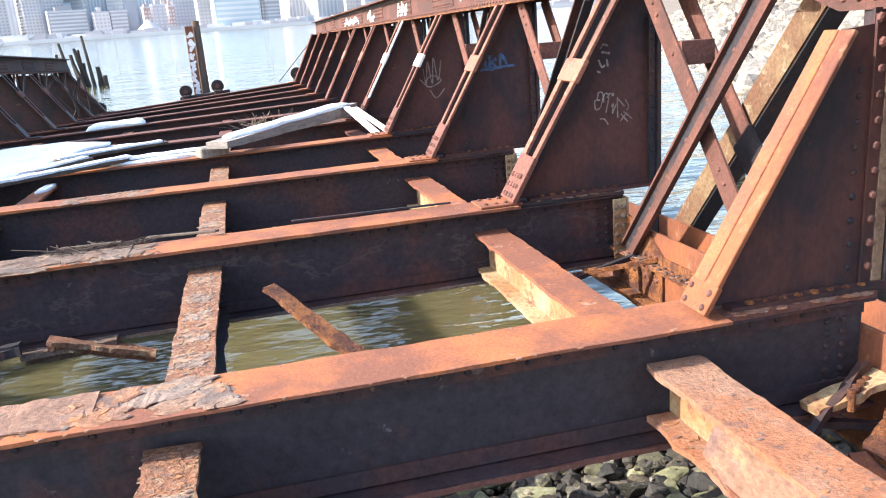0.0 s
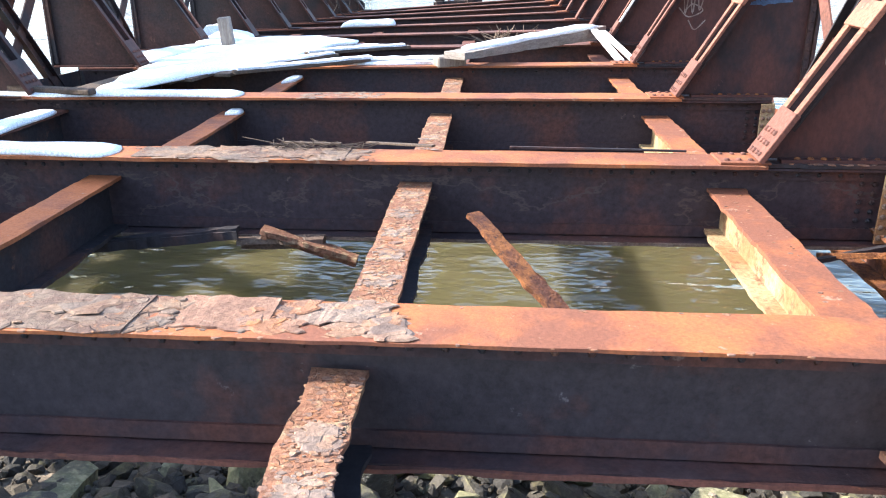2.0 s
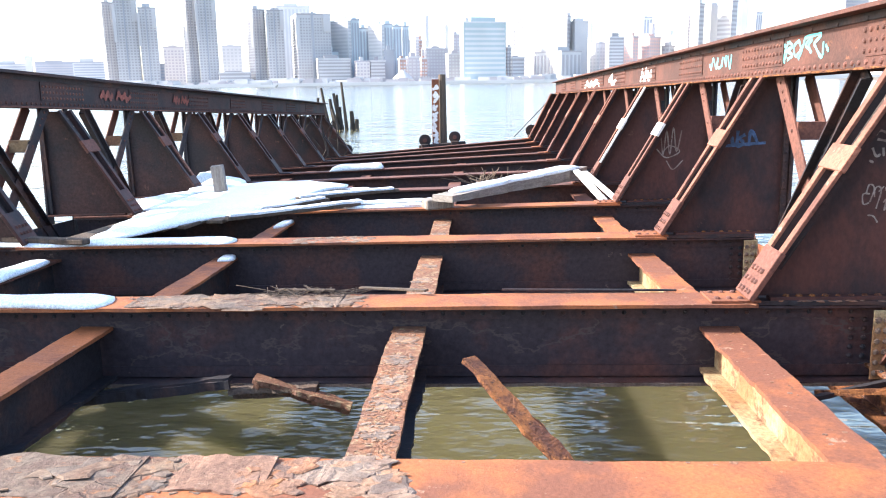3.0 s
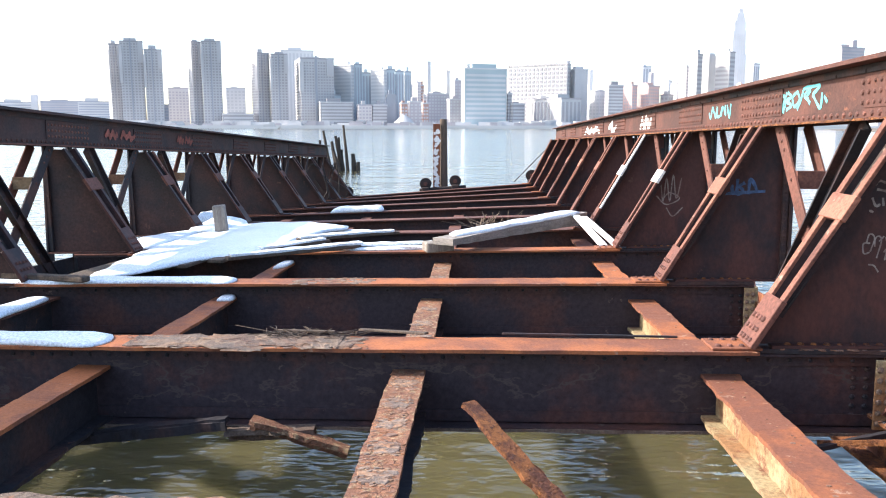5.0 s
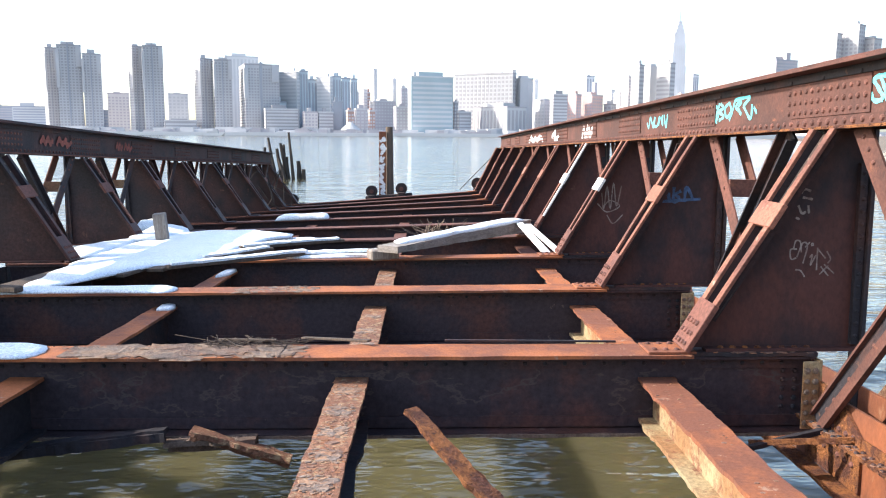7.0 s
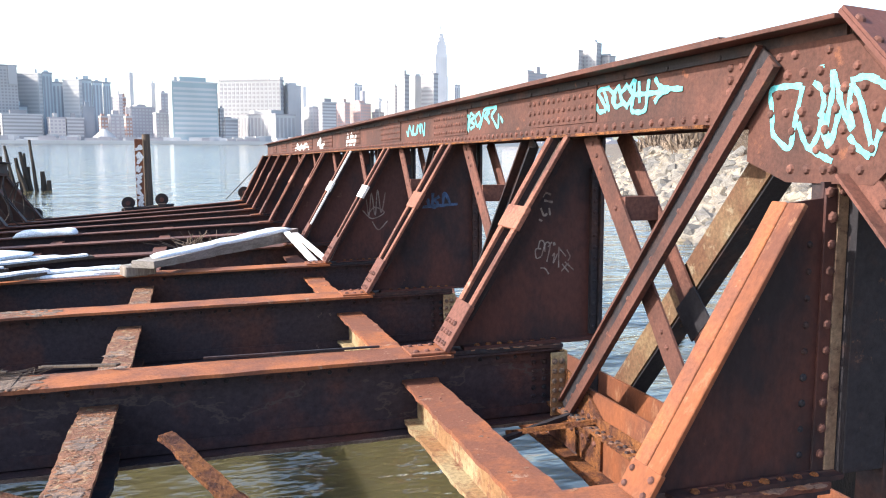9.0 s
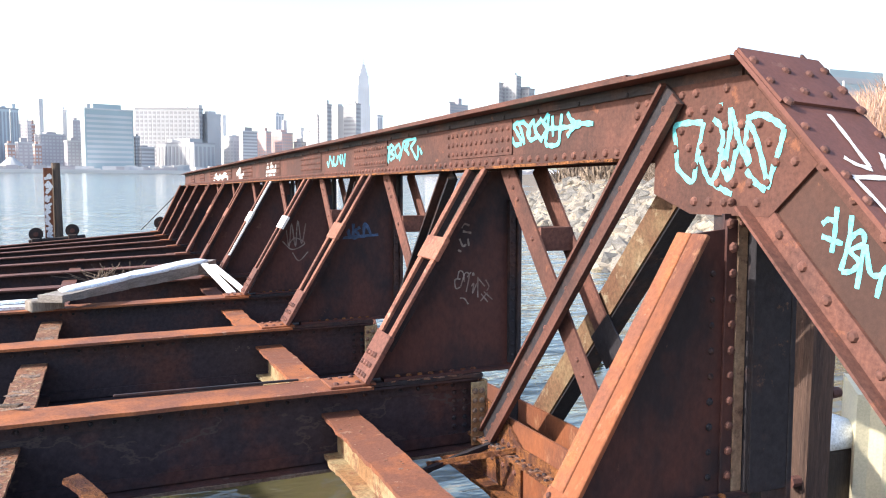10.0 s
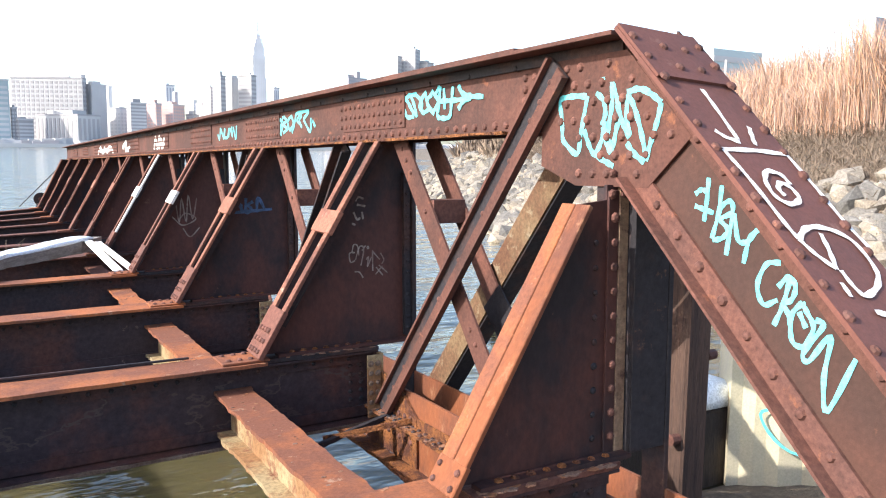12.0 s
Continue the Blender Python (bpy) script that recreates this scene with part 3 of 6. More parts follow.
def stringer(x, k, y0, y1, label, wide=0.27, deep=0.38, top=None, side=None, low=None, scale=0, seed=0, loose=SCALE_RUST, wear=0.014):
    a = on_beam(k)
    t = thing("stringer", a @ pose(x, 0, -0.2), label, "stringer", "stringers of the bridge")
    h = wide / 2
    part("top_flange", ragged(-h, h, y0, y1, -0.03, 0.0, 0.06, wear, seed, "y"), top or RUST_FLAKY, t)
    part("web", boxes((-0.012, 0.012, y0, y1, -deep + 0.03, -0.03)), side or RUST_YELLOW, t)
    part("bottom_flange", ragged(-h, h, y0, y1 - 0.02, -deep, -deep + 0.03, 0.06, wear * 1.6, seed + 9, "y"), low or side or RUST_YELLOW, t)
    if scale:
        flakes(t, (-h * 0.92, h * 0.92, y0 + 0.03, y1 - 0.03), scale, 0.0, (0.007, 0.02), loose, seed + 30)
        flakes(t, (-h * 0.8, h * 0.8, y0 + 0.06, y1 - 0.06), scale // 30, 0.0, (0.02, 0.05), loose, seed + 31)
    return t


Y0, Y1 = 0.03, SPAN - 0.03
# webs seen from their shadowed side have that shade in a dark colour
torn = stringer(2.61, 0, -2.9, -0.1, "heavily pitted rusty stringer with a torn yellowed web", 0.30, 0.32, RUST_PITTED, RUST_YELLOW, RUST_PITTED, 140, 1, wear=0.02)
stringer(0.10, 0, -2.9, -0.08, "rusty stringer thick with flaking scale", 0.25, 0.40, RUST_FLAKY, RUST_AND_SHADE, None, 900, 2, wear=0.025)
stringer(-2.4, 0, -2.9, -0.06, "rusty stringer thick with flaking scale", 0.28, 0.40, RUST_FLAKY, RUST_AND_SHADE, None, 200, 3)
# the torn stringer's bulging second plate and the scrap caught on its flange
bm = ragged(-0.035, -0.015, -2.9, -0.58, -0.27, -0.10, 0.05, 0.03, 77, "y")
for v in bm.verts:
    if v.co.z < -0.18:
        v.co.x -= 0.09 + 0.03 * math.sin(v.co.y * 5)
        v.co.z += 0.05 * noise.noise(Vector((v.co.y * 4, 0, 2)))
part("bulged_plate", bm, RUST_SWOLLEN, torn, "grey-pink plate swollen by rust")
bm = ragged(-0.16, -0.05, -2.9, -0.75, -0.30, -0.272, 0.045, 0.05, 78, "y")
part("flange_edge", bm, RUST_SIENNA, torn, "split orange-brown edge of the lower flange")
flakes(torn, (-0.14, -0.03, -0.55, -0.12), 9, -0.288, (0.02, 0.05), SCALE_RUST, 79)
for k in range(0, 9):
    far = k > 2
    stringer(2.58, k, Y0, Y1, "orange rusty stringer with a pale yellow web" if k < 3 else "brown rusty stringer between two floor beams", 0.29, 0.36, RUST_ORANGE if not far else RUST_BROWN, RUST_YELLOW if k < 2 else RUST_AND_SHADE, None, 45 if k < 3 else 0, 10 + k, wear=0.02)
    stringer(0.13, k, Y0, Y1, "rusty stringer with patches of lifted scale" if k < 3 else "brown rusty stringer between two floor beams", 0.26, 0.38, RUST_FLAKY if not far else RUST_BROWN, RUST_AND_SHADE, None, (420, 150, 60)[k] if k < 3 else 0, 20 + k)
    stringer(-2.45 if k < 1 else -2.34, k, Y0, Y1, "rusty orange stringer between floor beams" if k < 3 else "brown rusty stringer between two floor beams", 0.26, 0.45, RUST_ORANGE if not far else RUST_BROWN, RUST_AND_SHADE, None, 0, 30 + k, SCALE_GREY)
    stringer(-4.5, k, Y0, Y1, "snow-topped rusty stringer between floor beams" if k < 3 else "brown rusty stringer between two floor beams", 0.26, 0.45, RUST_BROWN, RUST_AND_SHADE, None, 0, 40 + k)

# crusts of grey scale where the sleepers lay
for k, row in ((-1, (-0.62, -0.95, -1.3)), (0, (0.55, 0.95, 1.36, 1.78, 2.2, 2.66)), (1, (0.5, 1.1, 1.7, 2.4)), (2, (0.7, 1.6, 2.4))):
    at = on_beam(max(k, 0))
    for i, y in enumerate(row):
        t = thing("rust_crust", at @ pose(0.12, y, -0.2), "tan lifted crust of scale on a rusty stringer", "rust crust", "crusts on the stringers")
        flakes(t, (-0.075, 0.075, -0.07, 0.07), 14, 0.002, (0.03, 0.062), SCALE_TAN, 300 + 10 * k + i)
        flakes(t, (-0.10, 0.10, -0.12, 0.12), 60, 0.003, (0.006, 0.02), SCALE_TAN, 400 + 10 * k + i)

# ---- knee braces ----


def knee(k, mirror):
    """A tall plate bracket that stiffens the truss, on the end of floor beam k."""
    side = -1 if mirror else 1

    def X(x):
        return -1.94 - x if mirror else x
    first = k == 0
    heads = rivets if k <= 2 and not mirror else rivet_field
    low = 0.10 if mirror else 0.0
    t = thing("knee_brace", beam_top(k), "", "bracket", "knee braces of the bridge")

    def slope(z):
        return 2.75 + 0.595 * z
    zt = 1.40 if first else 1.74 - low
    tagged(t, ("orange riveted knee brace with a dark web plate" if first else "rusty knee brace with a scratched dark plate and slotted edge") if not mirror else "rusty knee brace on the sunken truss, coloured as in shade")
    web = [(X(slope(0.02) + 0.095), -0.012, 0.02), (X(slope(zt) + 0.095), -0.012, zt), (X(4.2), -0.012, 1.76 - low if not first else 1.5), (X(4.2), -0.012, 0.02)]
    if first:
        web = [(X(slope(0.02) + 0.03), -0.012, 0.02), (X(slope(zt) + 0.03), -0.012, zt), (X(3.80), -0.012, zt + 0.02), (X(3.80), -0.012, 1.5), (X(4.2), -0.012, 1.5), (X(4.2), -0.012, 0.02)]
    # left braces turn an unlit face; the darker copy carries that shade
    wp = part("web_plate", plate(web, (0, 1, 0), 0.024), SHADED_RUST if mirror else RUST_WEB, t, "dark rust-red plate")
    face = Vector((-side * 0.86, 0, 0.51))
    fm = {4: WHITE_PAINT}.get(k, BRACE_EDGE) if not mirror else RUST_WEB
    if first:
        fm = RUST_SIENNA
        for y0, y1 in ((-0.145, -0.034), (-0.026, 0.08)):
            bm = bmesh.new()
            bar((X(slope(0.06)), (y0 + y1) / 2, 0.06), (X(slope(zt)), (y0 + y1) / 2, zt), y1 - y0, 0.03, face, bm, 0.005)
            part("edge_angle", bm, fm if y1 < 0 else RUST_ORANGE, t)
        bm = bmesh.new()
        bar((X(slope(0.03)), -0.033, 0.03), (X(slope(0.17)), -0.033, 0.17), 0.245, 0.034, face, bm, 0.005)
        part("foot_plate", bm, RUST_SIENNA, t, "orange riveted foot plate")
        rivets(t, [Vector((X(slope(z)), y, z)) + face * 0.02 for z in (0.06, 0.13) for y in (-0.115, 0.05)], face, 0.02)
    else:
        for s in (-1, 1):
            bm = bmesh.new()
            bar((X(slope(0.30)), s * 0.125 - 0.05, 0.30), (X(slope(zt + 0.02)), s * 0.16 - 0.10, zt + 0.02), 0.078, 0.03, face, bm, 0.004)
            part("edge_angle", bm, BRACE_EDGE if k == 4 and s > 0 else fm, t)
            # legs and back of the slot are darkened to paint its shade
            bm = bmesh.new()
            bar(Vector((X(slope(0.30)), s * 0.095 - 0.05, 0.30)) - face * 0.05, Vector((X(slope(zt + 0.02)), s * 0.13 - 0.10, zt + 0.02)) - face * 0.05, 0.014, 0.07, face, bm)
            part("inner_leg", bm, SHADED_RUST, t)
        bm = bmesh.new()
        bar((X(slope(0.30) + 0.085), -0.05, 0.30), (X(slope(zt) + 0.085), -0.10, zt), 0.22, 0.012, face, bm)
        part("inner_angle", bm, IRON_AND_SHADE, t)
        bm = bmesh.new()
        bar((X(slope(1.01)), -0.077, 1.01), (X(slope(1.19)), -0.08, 1.19), 0.40, 0.045, face, bm, 0.005)
        part("batten_plate", bm, WHITE_PAINT if k in (3, 4) and not mirror else (BRACE_EDGE if not mirror else RUST_BROWN), t)
        bm = bmesh.new()
        bar((X(slope(0.03)), -0.045, 0.03), (X(slope(0.40)), -0.055, 0.40), 0.34, 0.045, face, bm, 0.005)
        part("foot_plate", bm, RUST_BROWN if not mirror else fm, t)
        xa, xb = sorted((X(2.48), X(2.86)))
        part("toe_plate", boxes((xa, xb, -0.17, 0.15, 0.001, 0.022), bevel=0.004), RUST_ORANGE if not mirror else fm, t)
        if k <= 4:
            spots = [Vector((X(slope(z) + 0.060), -0.05 - 0.035 * z, z)) for z in (0.5, 0.62, 0.74, 0.86, 1.28, 1.40, 1.52, 1.64)]
            heads(t, [p + face * 0.01 for p in spots], face, 0.022, SCALE_GREY)
            heads(t, [Vector((X(slope(z)), y, z)) + face * 0.026 for z in (0.07, 0.15, 0.23) for y in (-0.14, -0.075, -0.005, 0.06)], face, 0.024)
            heads(t, [Vector((X(2.72 - 0.09 * i), y, 0.024)) for i in range(3) for y in (-0.1, 0.1)], (0, 0, 1), 0.024)
    # bottom angle and edge angle of the plate
    x0, x1 = sorted((X(2.95), X(3.93 if first else 4.2)))
    part("bottom_angle", ragged(x0, x1, -0.11, -0.014, 0.005, 0.03, 0.08, 0.012, k), RUST_WEB, t)
    x0, x1 = sorted((X(4.14), X(4.2)))
    part("edge_bar", boxes((x0, x1, -0.06, -0.013, 0.05, 1.5 - low)), RUST_AND_SHADE, t)
    if k <= 3 and not mirror:
        heads(t, [(X(4.17), -0.062, 0.12 + 0.1 * i) for i in range(14)], (0, -1, 0), 0.018, RUST_AND_SHADE)
        heads(t, [(X(3.08 + 0.1 * i), -0.07, 0.03) for i in range(8)], (0, 0, 1), 0.026, RUST_DEEP)
    return t, wp


braces = {}
for k in range(BEAMS):
    braces[k] = knee(k, False)
for k in range(BEAMS):
    knee(k, True)

# the first brace's post angle with its rivets
t0 = braces[0][0]
part("dark_strip", boxes((3.945, 4.203, -0.085, -0.0135, 0.02, 1.48), bevel=0.003), RUST_AND_SHADE, t0, "near-black strip beside the post")
part("post_backing", boxes((3.80, 3.872, -0.03, -0.013, 0.02, 1.47), bevel=0.003), RUST_WEB, t0, "dark plate under the post rivets")
part("post_angle", boxes((3.874, 3.94, -0.034, -0.013, 0.02, 1.62), bevel=0.003), POST_TAN, t0, "tan-brown riveted post angle")
rivets(t0, [(3.845, -0.031, 0.12 + 0.134 * i) for i in range(10)] + [(3.82, -0.031, 1.45), (3.90, -0.031, 1.45), (3.82, -0.031, 1.56), (3.90, -0.031, 1.56)], (0, -1, 0))
rivets(t0, [(3.73, -0.014, 0.12 + 0.134 * i) for i in range(9)], (0, -1, 0), 0.02, RUST_AND_SHADE)

# scratched and sprayed marks on the plates
def mark(k, name, lines, x, z, w, h, width, mat, label):
    strokes(name, lines, (x, -0.0135, z), (w, 0, 0), (0, 0, h), width, mat, braces[k][1], label)


mark(1, "scratched_tag", [[(0.15, 0.57), (0.01, 0.55), (0.03, 0.24), (0.15, 0.28)], [(0.07, 0.57), (0.12, 0.85), (0.22, 0.8), (0.25, 0.46)], [(0.16, 0.3), (0.27, 0.77), (0.38, 0.68), (0.3, 0.09)], [(0.33, 0.63), (0.43, 0.8)], [(0.46, 0.72), (0.49, 0.77), (0.51, 0.7), (0.46, 0.69)], [(0.44, 0.28), (0.5, 0.38), (0.47, 0.04), (0.58, 0.38)], [(0.61, 0.62), (0.61, -0.14)], [(0.61, 0.58), (0.8, 0.26)], [(0.82, 0.5), (0.91, 0.25), (0.85, 0.09)], [(0.7, -0.01), (0.88, -0.33)], [(0.87, 0.02), (0.68, -0.28)], [(0.77, 0.06), (1.01, -0.25)], [(0.13, -0.12), (0.25, -0.15), (0.35, -0.36)]], 3.63, 0.68, 0.36, 0.24, 0.012, GREY_PAINT, "pale scratched lettering")
mark(1, "scratched_ring", [[(0.2, 0.7), (0.4, 0.9), (0.7, 0.8)], [(0.3, 0.5), (0.8, 0.4)], [(0.1, 0.1), (0.3, -0.3), (0.5, -0.2)], [(0.6, 0.1), (0.65, -0.3)], [(0.0, -0.5), (0.2, -0.6)]], 3.66, 1.15, 0.16, 0.16, 0.018, GREY_PAINT, "faint grey smear")
mark(2, "blue_tag", [[(0, 0.2), (0.2, 0.9), (0.35, 0.1)], [(0.1, 0.5), (0.35, 0.5)], [(0.45, 0.9), (0.45, 0.1), (0.6, 0.3), (0.5, 0.5), (0.65, 0.7)], [(0.75, 0.1), (0.8, 0.9), (1.0, 0.2)], [(-0.2, 0.1), (1.2, 0.25)]],
     3.45, 0.98, 0.42, 0.22, 0.035, BLUE_PAINT, "faded blue sprayed tag")
mark(3, "scrawl", [[(0, 0.6), (0.2, 0.9), (0.3, 0.2), (0.4, 1), (0.5, 0.2), (0.6, 1.1), (0.7, 0.3), (0.85, 1.0)], [(0.1, 0.4), (0.4, 0.1), (0.8, 0.3), (0.5, 0.5), (0.3, 0.3)], [(0.4, 0.0), (0.6, -0.3), (0.9, 0)]],
     3.35, 0.62, 0.5, 0.45, 0.018, GREY_PAINT, "grey sprayed scrawl")

# ---- trusses ----


def truss(mirror):
    def X(x):
        return -1.94 - x if mirror else x
    side = -1 if mirror else 1
    if mirror:
        m = SLOPE @ pose(0, 0, -0.034, -1.478, 0, 0)
        t = thing("truss", m, "rusty riveted pony truss coloured as in shade, sunk at its river end", "truss", "bridge trusses")
    else:
        t = thing("truss", SLOPE @ pose(0, 0, 0, -0.16), "red-brown riveted pony truss with sprayed graffiti", "truss", "bridge trusses")
    # the left truss shows its unlit side, so its colours are darkened
    red = SHADED_RUST if mirror else RUST_RED
    end = SPAN * 10
    inn = Vector((-side, 0, 0))

    def slab(x0, x1, *r):
        a, b = sorted((X(x0), X(x1)))
        return (a, b, *r)
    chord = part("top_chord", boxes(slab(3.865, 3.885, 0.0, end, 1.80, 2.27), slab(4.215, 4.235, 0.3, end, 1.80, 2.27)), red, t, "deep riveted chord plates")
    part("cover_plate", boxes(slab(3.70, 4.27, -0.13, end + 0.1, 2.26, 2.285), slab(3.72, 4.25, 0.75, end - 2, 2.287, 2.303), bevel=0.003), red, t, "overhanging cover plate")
    # dark colour deepens the cover plate's shadow on this leg
    part("chord_angle", boxes(slab(3.846, 3.863, -0.06, end, 2.19, 2.258)), RUST_AND_SHADE, t)
    part("chord_lower_angle", boxes(slab(3.845, 3.863, 0.55, end, 1.80, 1.90)), red, t)
    xa, xb = sorted((X(3.775), X(3.845)))
    part("chord_lower_leg", ragged(xa, xb, 0.95, end, 1.80, 1.818, 0.07, 0.016, 61, "y"), RUST_BROWN if mirror else RUST_DEEP, t, "ragged rust-eaten lower edge")
    part("chord_end", boxes(slab(3.86, 4.24, end, end + 0.03, 1.2, 2.27)), RUST_AND_SHADE, t)
    for k in range(10):
        y = k * SPAN + SPAN
        w = 0.62
        if y < end:
            part("splice_plate", boxes(slab(3.852, 3.8635, y - w, y + w, 1.905, 2.185), bevel=0.002), red, t)
            rows = [(X(3.852), y - w + 0.06 + i * 0.1, z) for i in range(13) for z in (1.95, 2.035, 2.12)]
            (rivets if k < 2 and not mirror else rivet_field)(t, rows, inn, 0.024)
    rows = [(X(3.845), 0.62 + i * 0.125, 1.86) for i in range(int((end - 0.7) / 0.125))]
    if mirror:
        rivet_field(t, rows, inn)
        rivet_field(t, [(X(3.78), 0.2 + i * 0.15, 2.285) for i in range(int(end / 0.15))], (0, 0, 1), 0.03, RUST_AND_SHADE)
    else:
        rivets(t, rows[:24], inn)
        rivet_field(t, rows[24:], inn)
        rivet_field(t, [(X(3.76), 0.2 + i * 0.15, 2.285) for i in range(int(end / 0.15))], (0, 0, 1), 0.022)
        rivet_field(t, [(X(3.845), 0.9 + i * 0.55, 2.205) for i in range(50)], inn, 0.02, RUST_AND_SHADE)
        rivets(t, [(3.8635, 0.62 + 0.1 * i, z) for i in range(3) for z in (1.93, 2.0, 2.07, 2.14)], inn)
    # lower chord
    part("lower_chord", boxes(slab(3.865, 3.885, -3.3, end, -0.86, 0.05 if mirror else -0.24), slab(4.215, 4.235, -3.3, end, -0.86, -0.24)), RUST_SIENNA if not mirror else RUST_AND_SHADE, t, "orange rusty lower chord plates")
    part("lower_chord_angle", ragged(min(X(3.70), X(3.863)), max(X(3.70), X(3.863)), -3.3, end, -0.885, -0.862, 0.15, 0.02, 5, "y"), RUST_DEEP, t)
    part("lower_chord_top", boxes(slab(3.745, 3.863, 0.2, end, -0.52, -0.50), slab(3.845, 3.863, 0.2, end, -0.50, -0.42)), RUST_DEEP if not mirror else RUST_AND_SHADE, t, "rust-eaten ledge of the lower chord")
    if not mirror:
        flakes(t, (3.76, 3.855, 0.3, 5.6), 260, -0.498, (0.012, 0.05), SCALE_RUST, 500)
        rivet_field(t, [(x, 0.4 + 0.11 * i, -0.5) for i in range(48) for x in (3.78, 3.83)], (0, 0, 1), 0.022, RUST_AND_SHADE)
    # web members, in two planes
    for k in range(10):
        y = k * SPAN
        D0, D1 = (y + 0.42, 2.16), (y + 2.78, -0.50)
        xd = 3.815
        if k:
            D0, xd = (y + 0.70, 1.79), 3.93
        C0, C1 = (y + 2.62, 1.83), (y + 0.75, -0.50)
        bm = bmesh.new()
        bar((X(xd), *D0), (X(xd), *D1), 0.19, 0.02, (1, 0, 0), bm)
        # the plate's dark colour paints the shade inside the channel
        dm = RUST_AND_SHADE
        fin = 0.045 if not mirror and k == 0 else 0.09
        diag = part("diagonal", bm, dm, t, "riveted channel diagonal")
        for s in (-1, 1):
            way = Vector((0, D1[0] - D0[0], D1[1] - D0[1])).normalized()
            off = way.cross(Vector((1, 0, 0))) * 0.09 * s
            part("channel_flange", bar(Vector((X(xd - fin / 2), *D0)) + off, Vector((X(xd - fin / 2), *D1)) + off, 0.02, fin, (1, 0, 0)), (RUST_RED if k == 0 and not mirror else RUST_AND_SHADE), diag)
        if k == 0 and not mirror:
            way = Vector((0, D1[0] - D0[0], D1[1] - D0[1])).normalized()
            low = way.cross(Vector((1, 0, 0))) * 0.045
            low = -low if low.z > 0 else low
            part("lower_leg", bar(Vector((X(xd - 0.016), *D0)) + low, Vector((X(xd - 0.016), *D1)) + low, 0.085, 0.014, (1, 0, 0)), RUST_RED, diag, "red-brown leg of the channel")
        bm = bmesh.new()
        a, b = Vector((X(4.25), *D0)), Vector((X(4.25), *D1))
        om = (DIAG_TAN if k == 0 else RUST_BROWN) if not mirror else RUST_AND_SHADE
        off = (b - a).normalized().cross(Vector((1, 0, 0))) * (0.165 if k == 0 else 0.09)
        if off.z > 0:
            off = -off
        lift = off * (-0.2 if k == 0 else 0.0)
        bar(a + lift, b + lift, 0.20, 0.02, (1, 0, 0), bm)
        outer = part("outer_diagonal", bm, om, t)
        step = Vector((0.09 * side, 0, 0))
        # this leg's dark colour holds the shade of its underside
        part("channel_flange", bar(a + off * 0.45 + step, b + off * 0.45 + step, 0.02, 0.17, (1, 0, 0)), RUST_AND_SHADE, outer)
        bm = bmesh.new()
        bar((X(3.90), *C0), (X(3.90), *C1), 0.19, 0.018, (1, 0, 0), bm)
        part("counter_diagonal", bm, RUST_RED if k < 1 and not mirror else RUST_AND_SHADE if mirror else RUST_BROWN, t)
        bm = bmesh.new()
        bar((X(4.20), *C0), (X(4.20), *C1), 0.19, 0.018, (1, 0, 0), bm)
        part("outer_counter", bm, RUST_BROWN, t)
        if k < 5:
            p = Vector((0, C0[0], C0[1])).lerp(Vector((0, C1[0], C1[1])), 0.25)
            a, b = sorted((X(3.91), X(4.19)))
            part("batten_plate", boxes((a, b, p.y - 0.1, p.y + 0.1, p.z - 0.09, p.z + 0.09)), DIAG_TAN if mirror else RUST_BROWN, t)
            p = Vector((0, C0[0], C0[1])).lerp(Vector((0, C1[0], C1[1])), 0.56)
            part("crossing_plate", plate([(X(4.185), p.y - 0.2, p.z), (X(4.185), p.y, p.z + 0.2), (X(4.185), p.y + 0.2, p.z), (X(4.185), p.y, p.z - 0.2)], (1, 0, 0), 0.014), RUST_AND_SHADE, t)
        if k < 4:
            wayC = Vector((0, C1[0] - C0[0], C1[1] - C0[1]))
            rivet_field(t, [Vector((X(3.89), *C0)) + wayC * f for f in (0.04, 0.08, 0.12, 0.25, 0.6, 0.64)], inn, 0.022)
            wayD = Vector((0, D1[0] - D0[0], D1[1] - D0[1]))
            rivet_field(t, [Vector((X(xd - 0.012), *D0)) + wayD * f for f in (0.03, 0.07, 0.11, 0.2, 0.33, 0.46, 0.58, 0.7, 0.82, 0.9, 0.94)], inn, 0.024)
        # foot gusset on the lower chord
        a, b = sorted((X(3.84), X(3.862)))
        yy = y + SPAN - 0.28
        part("lower_gusset", plate([(a, yy - 0.55, -0.84), (a, yy - 0.55, -0.42), (a, yy - 0.2, -0.2), (a, yy + 0.25, -0.16), (a, yy + 0.25, -0.84)], (1, 0, 0), b - a), RUST_DEEP if not mirror else RUST_AND_SHADE, t, "pitted lower gusset plate")
        rivet_field(t, [(a if not mirror else b, yy - 0.45 + 0.1 * i, -0.45 - 0.1 * j) for i in range(6) for j in range(3)], inn, 0.026)
    # outer post plates
    for k in range(BEAMS):
        y = k * SPAN
        part("post", boxes(slab(4.205, 4.24, y - 0.09, y + 0.09, -0.5, 1.82), bevel=0.004), RUST_AND_SHADE, t)
        part("inner_post", boxes(slab(3.855, 3.875, y + 0.015, y + 0.13, -0.5, 1.82), bevel=0.004), RUST_AND_SHADE, t)
    # end post, sloping to the shore at 45 degrees
    o = Vector((0, -0.15, 2.285))
    way = Vector((0, -1, -0.985)).normalized()
    down = Vector((0, 0.985, -1)).normalized()

    def E(x, a, d):
        return Vector((X(x), 0, 0)) + o + way * a + down * d
    L = 3.9
    DROOP = 0.035
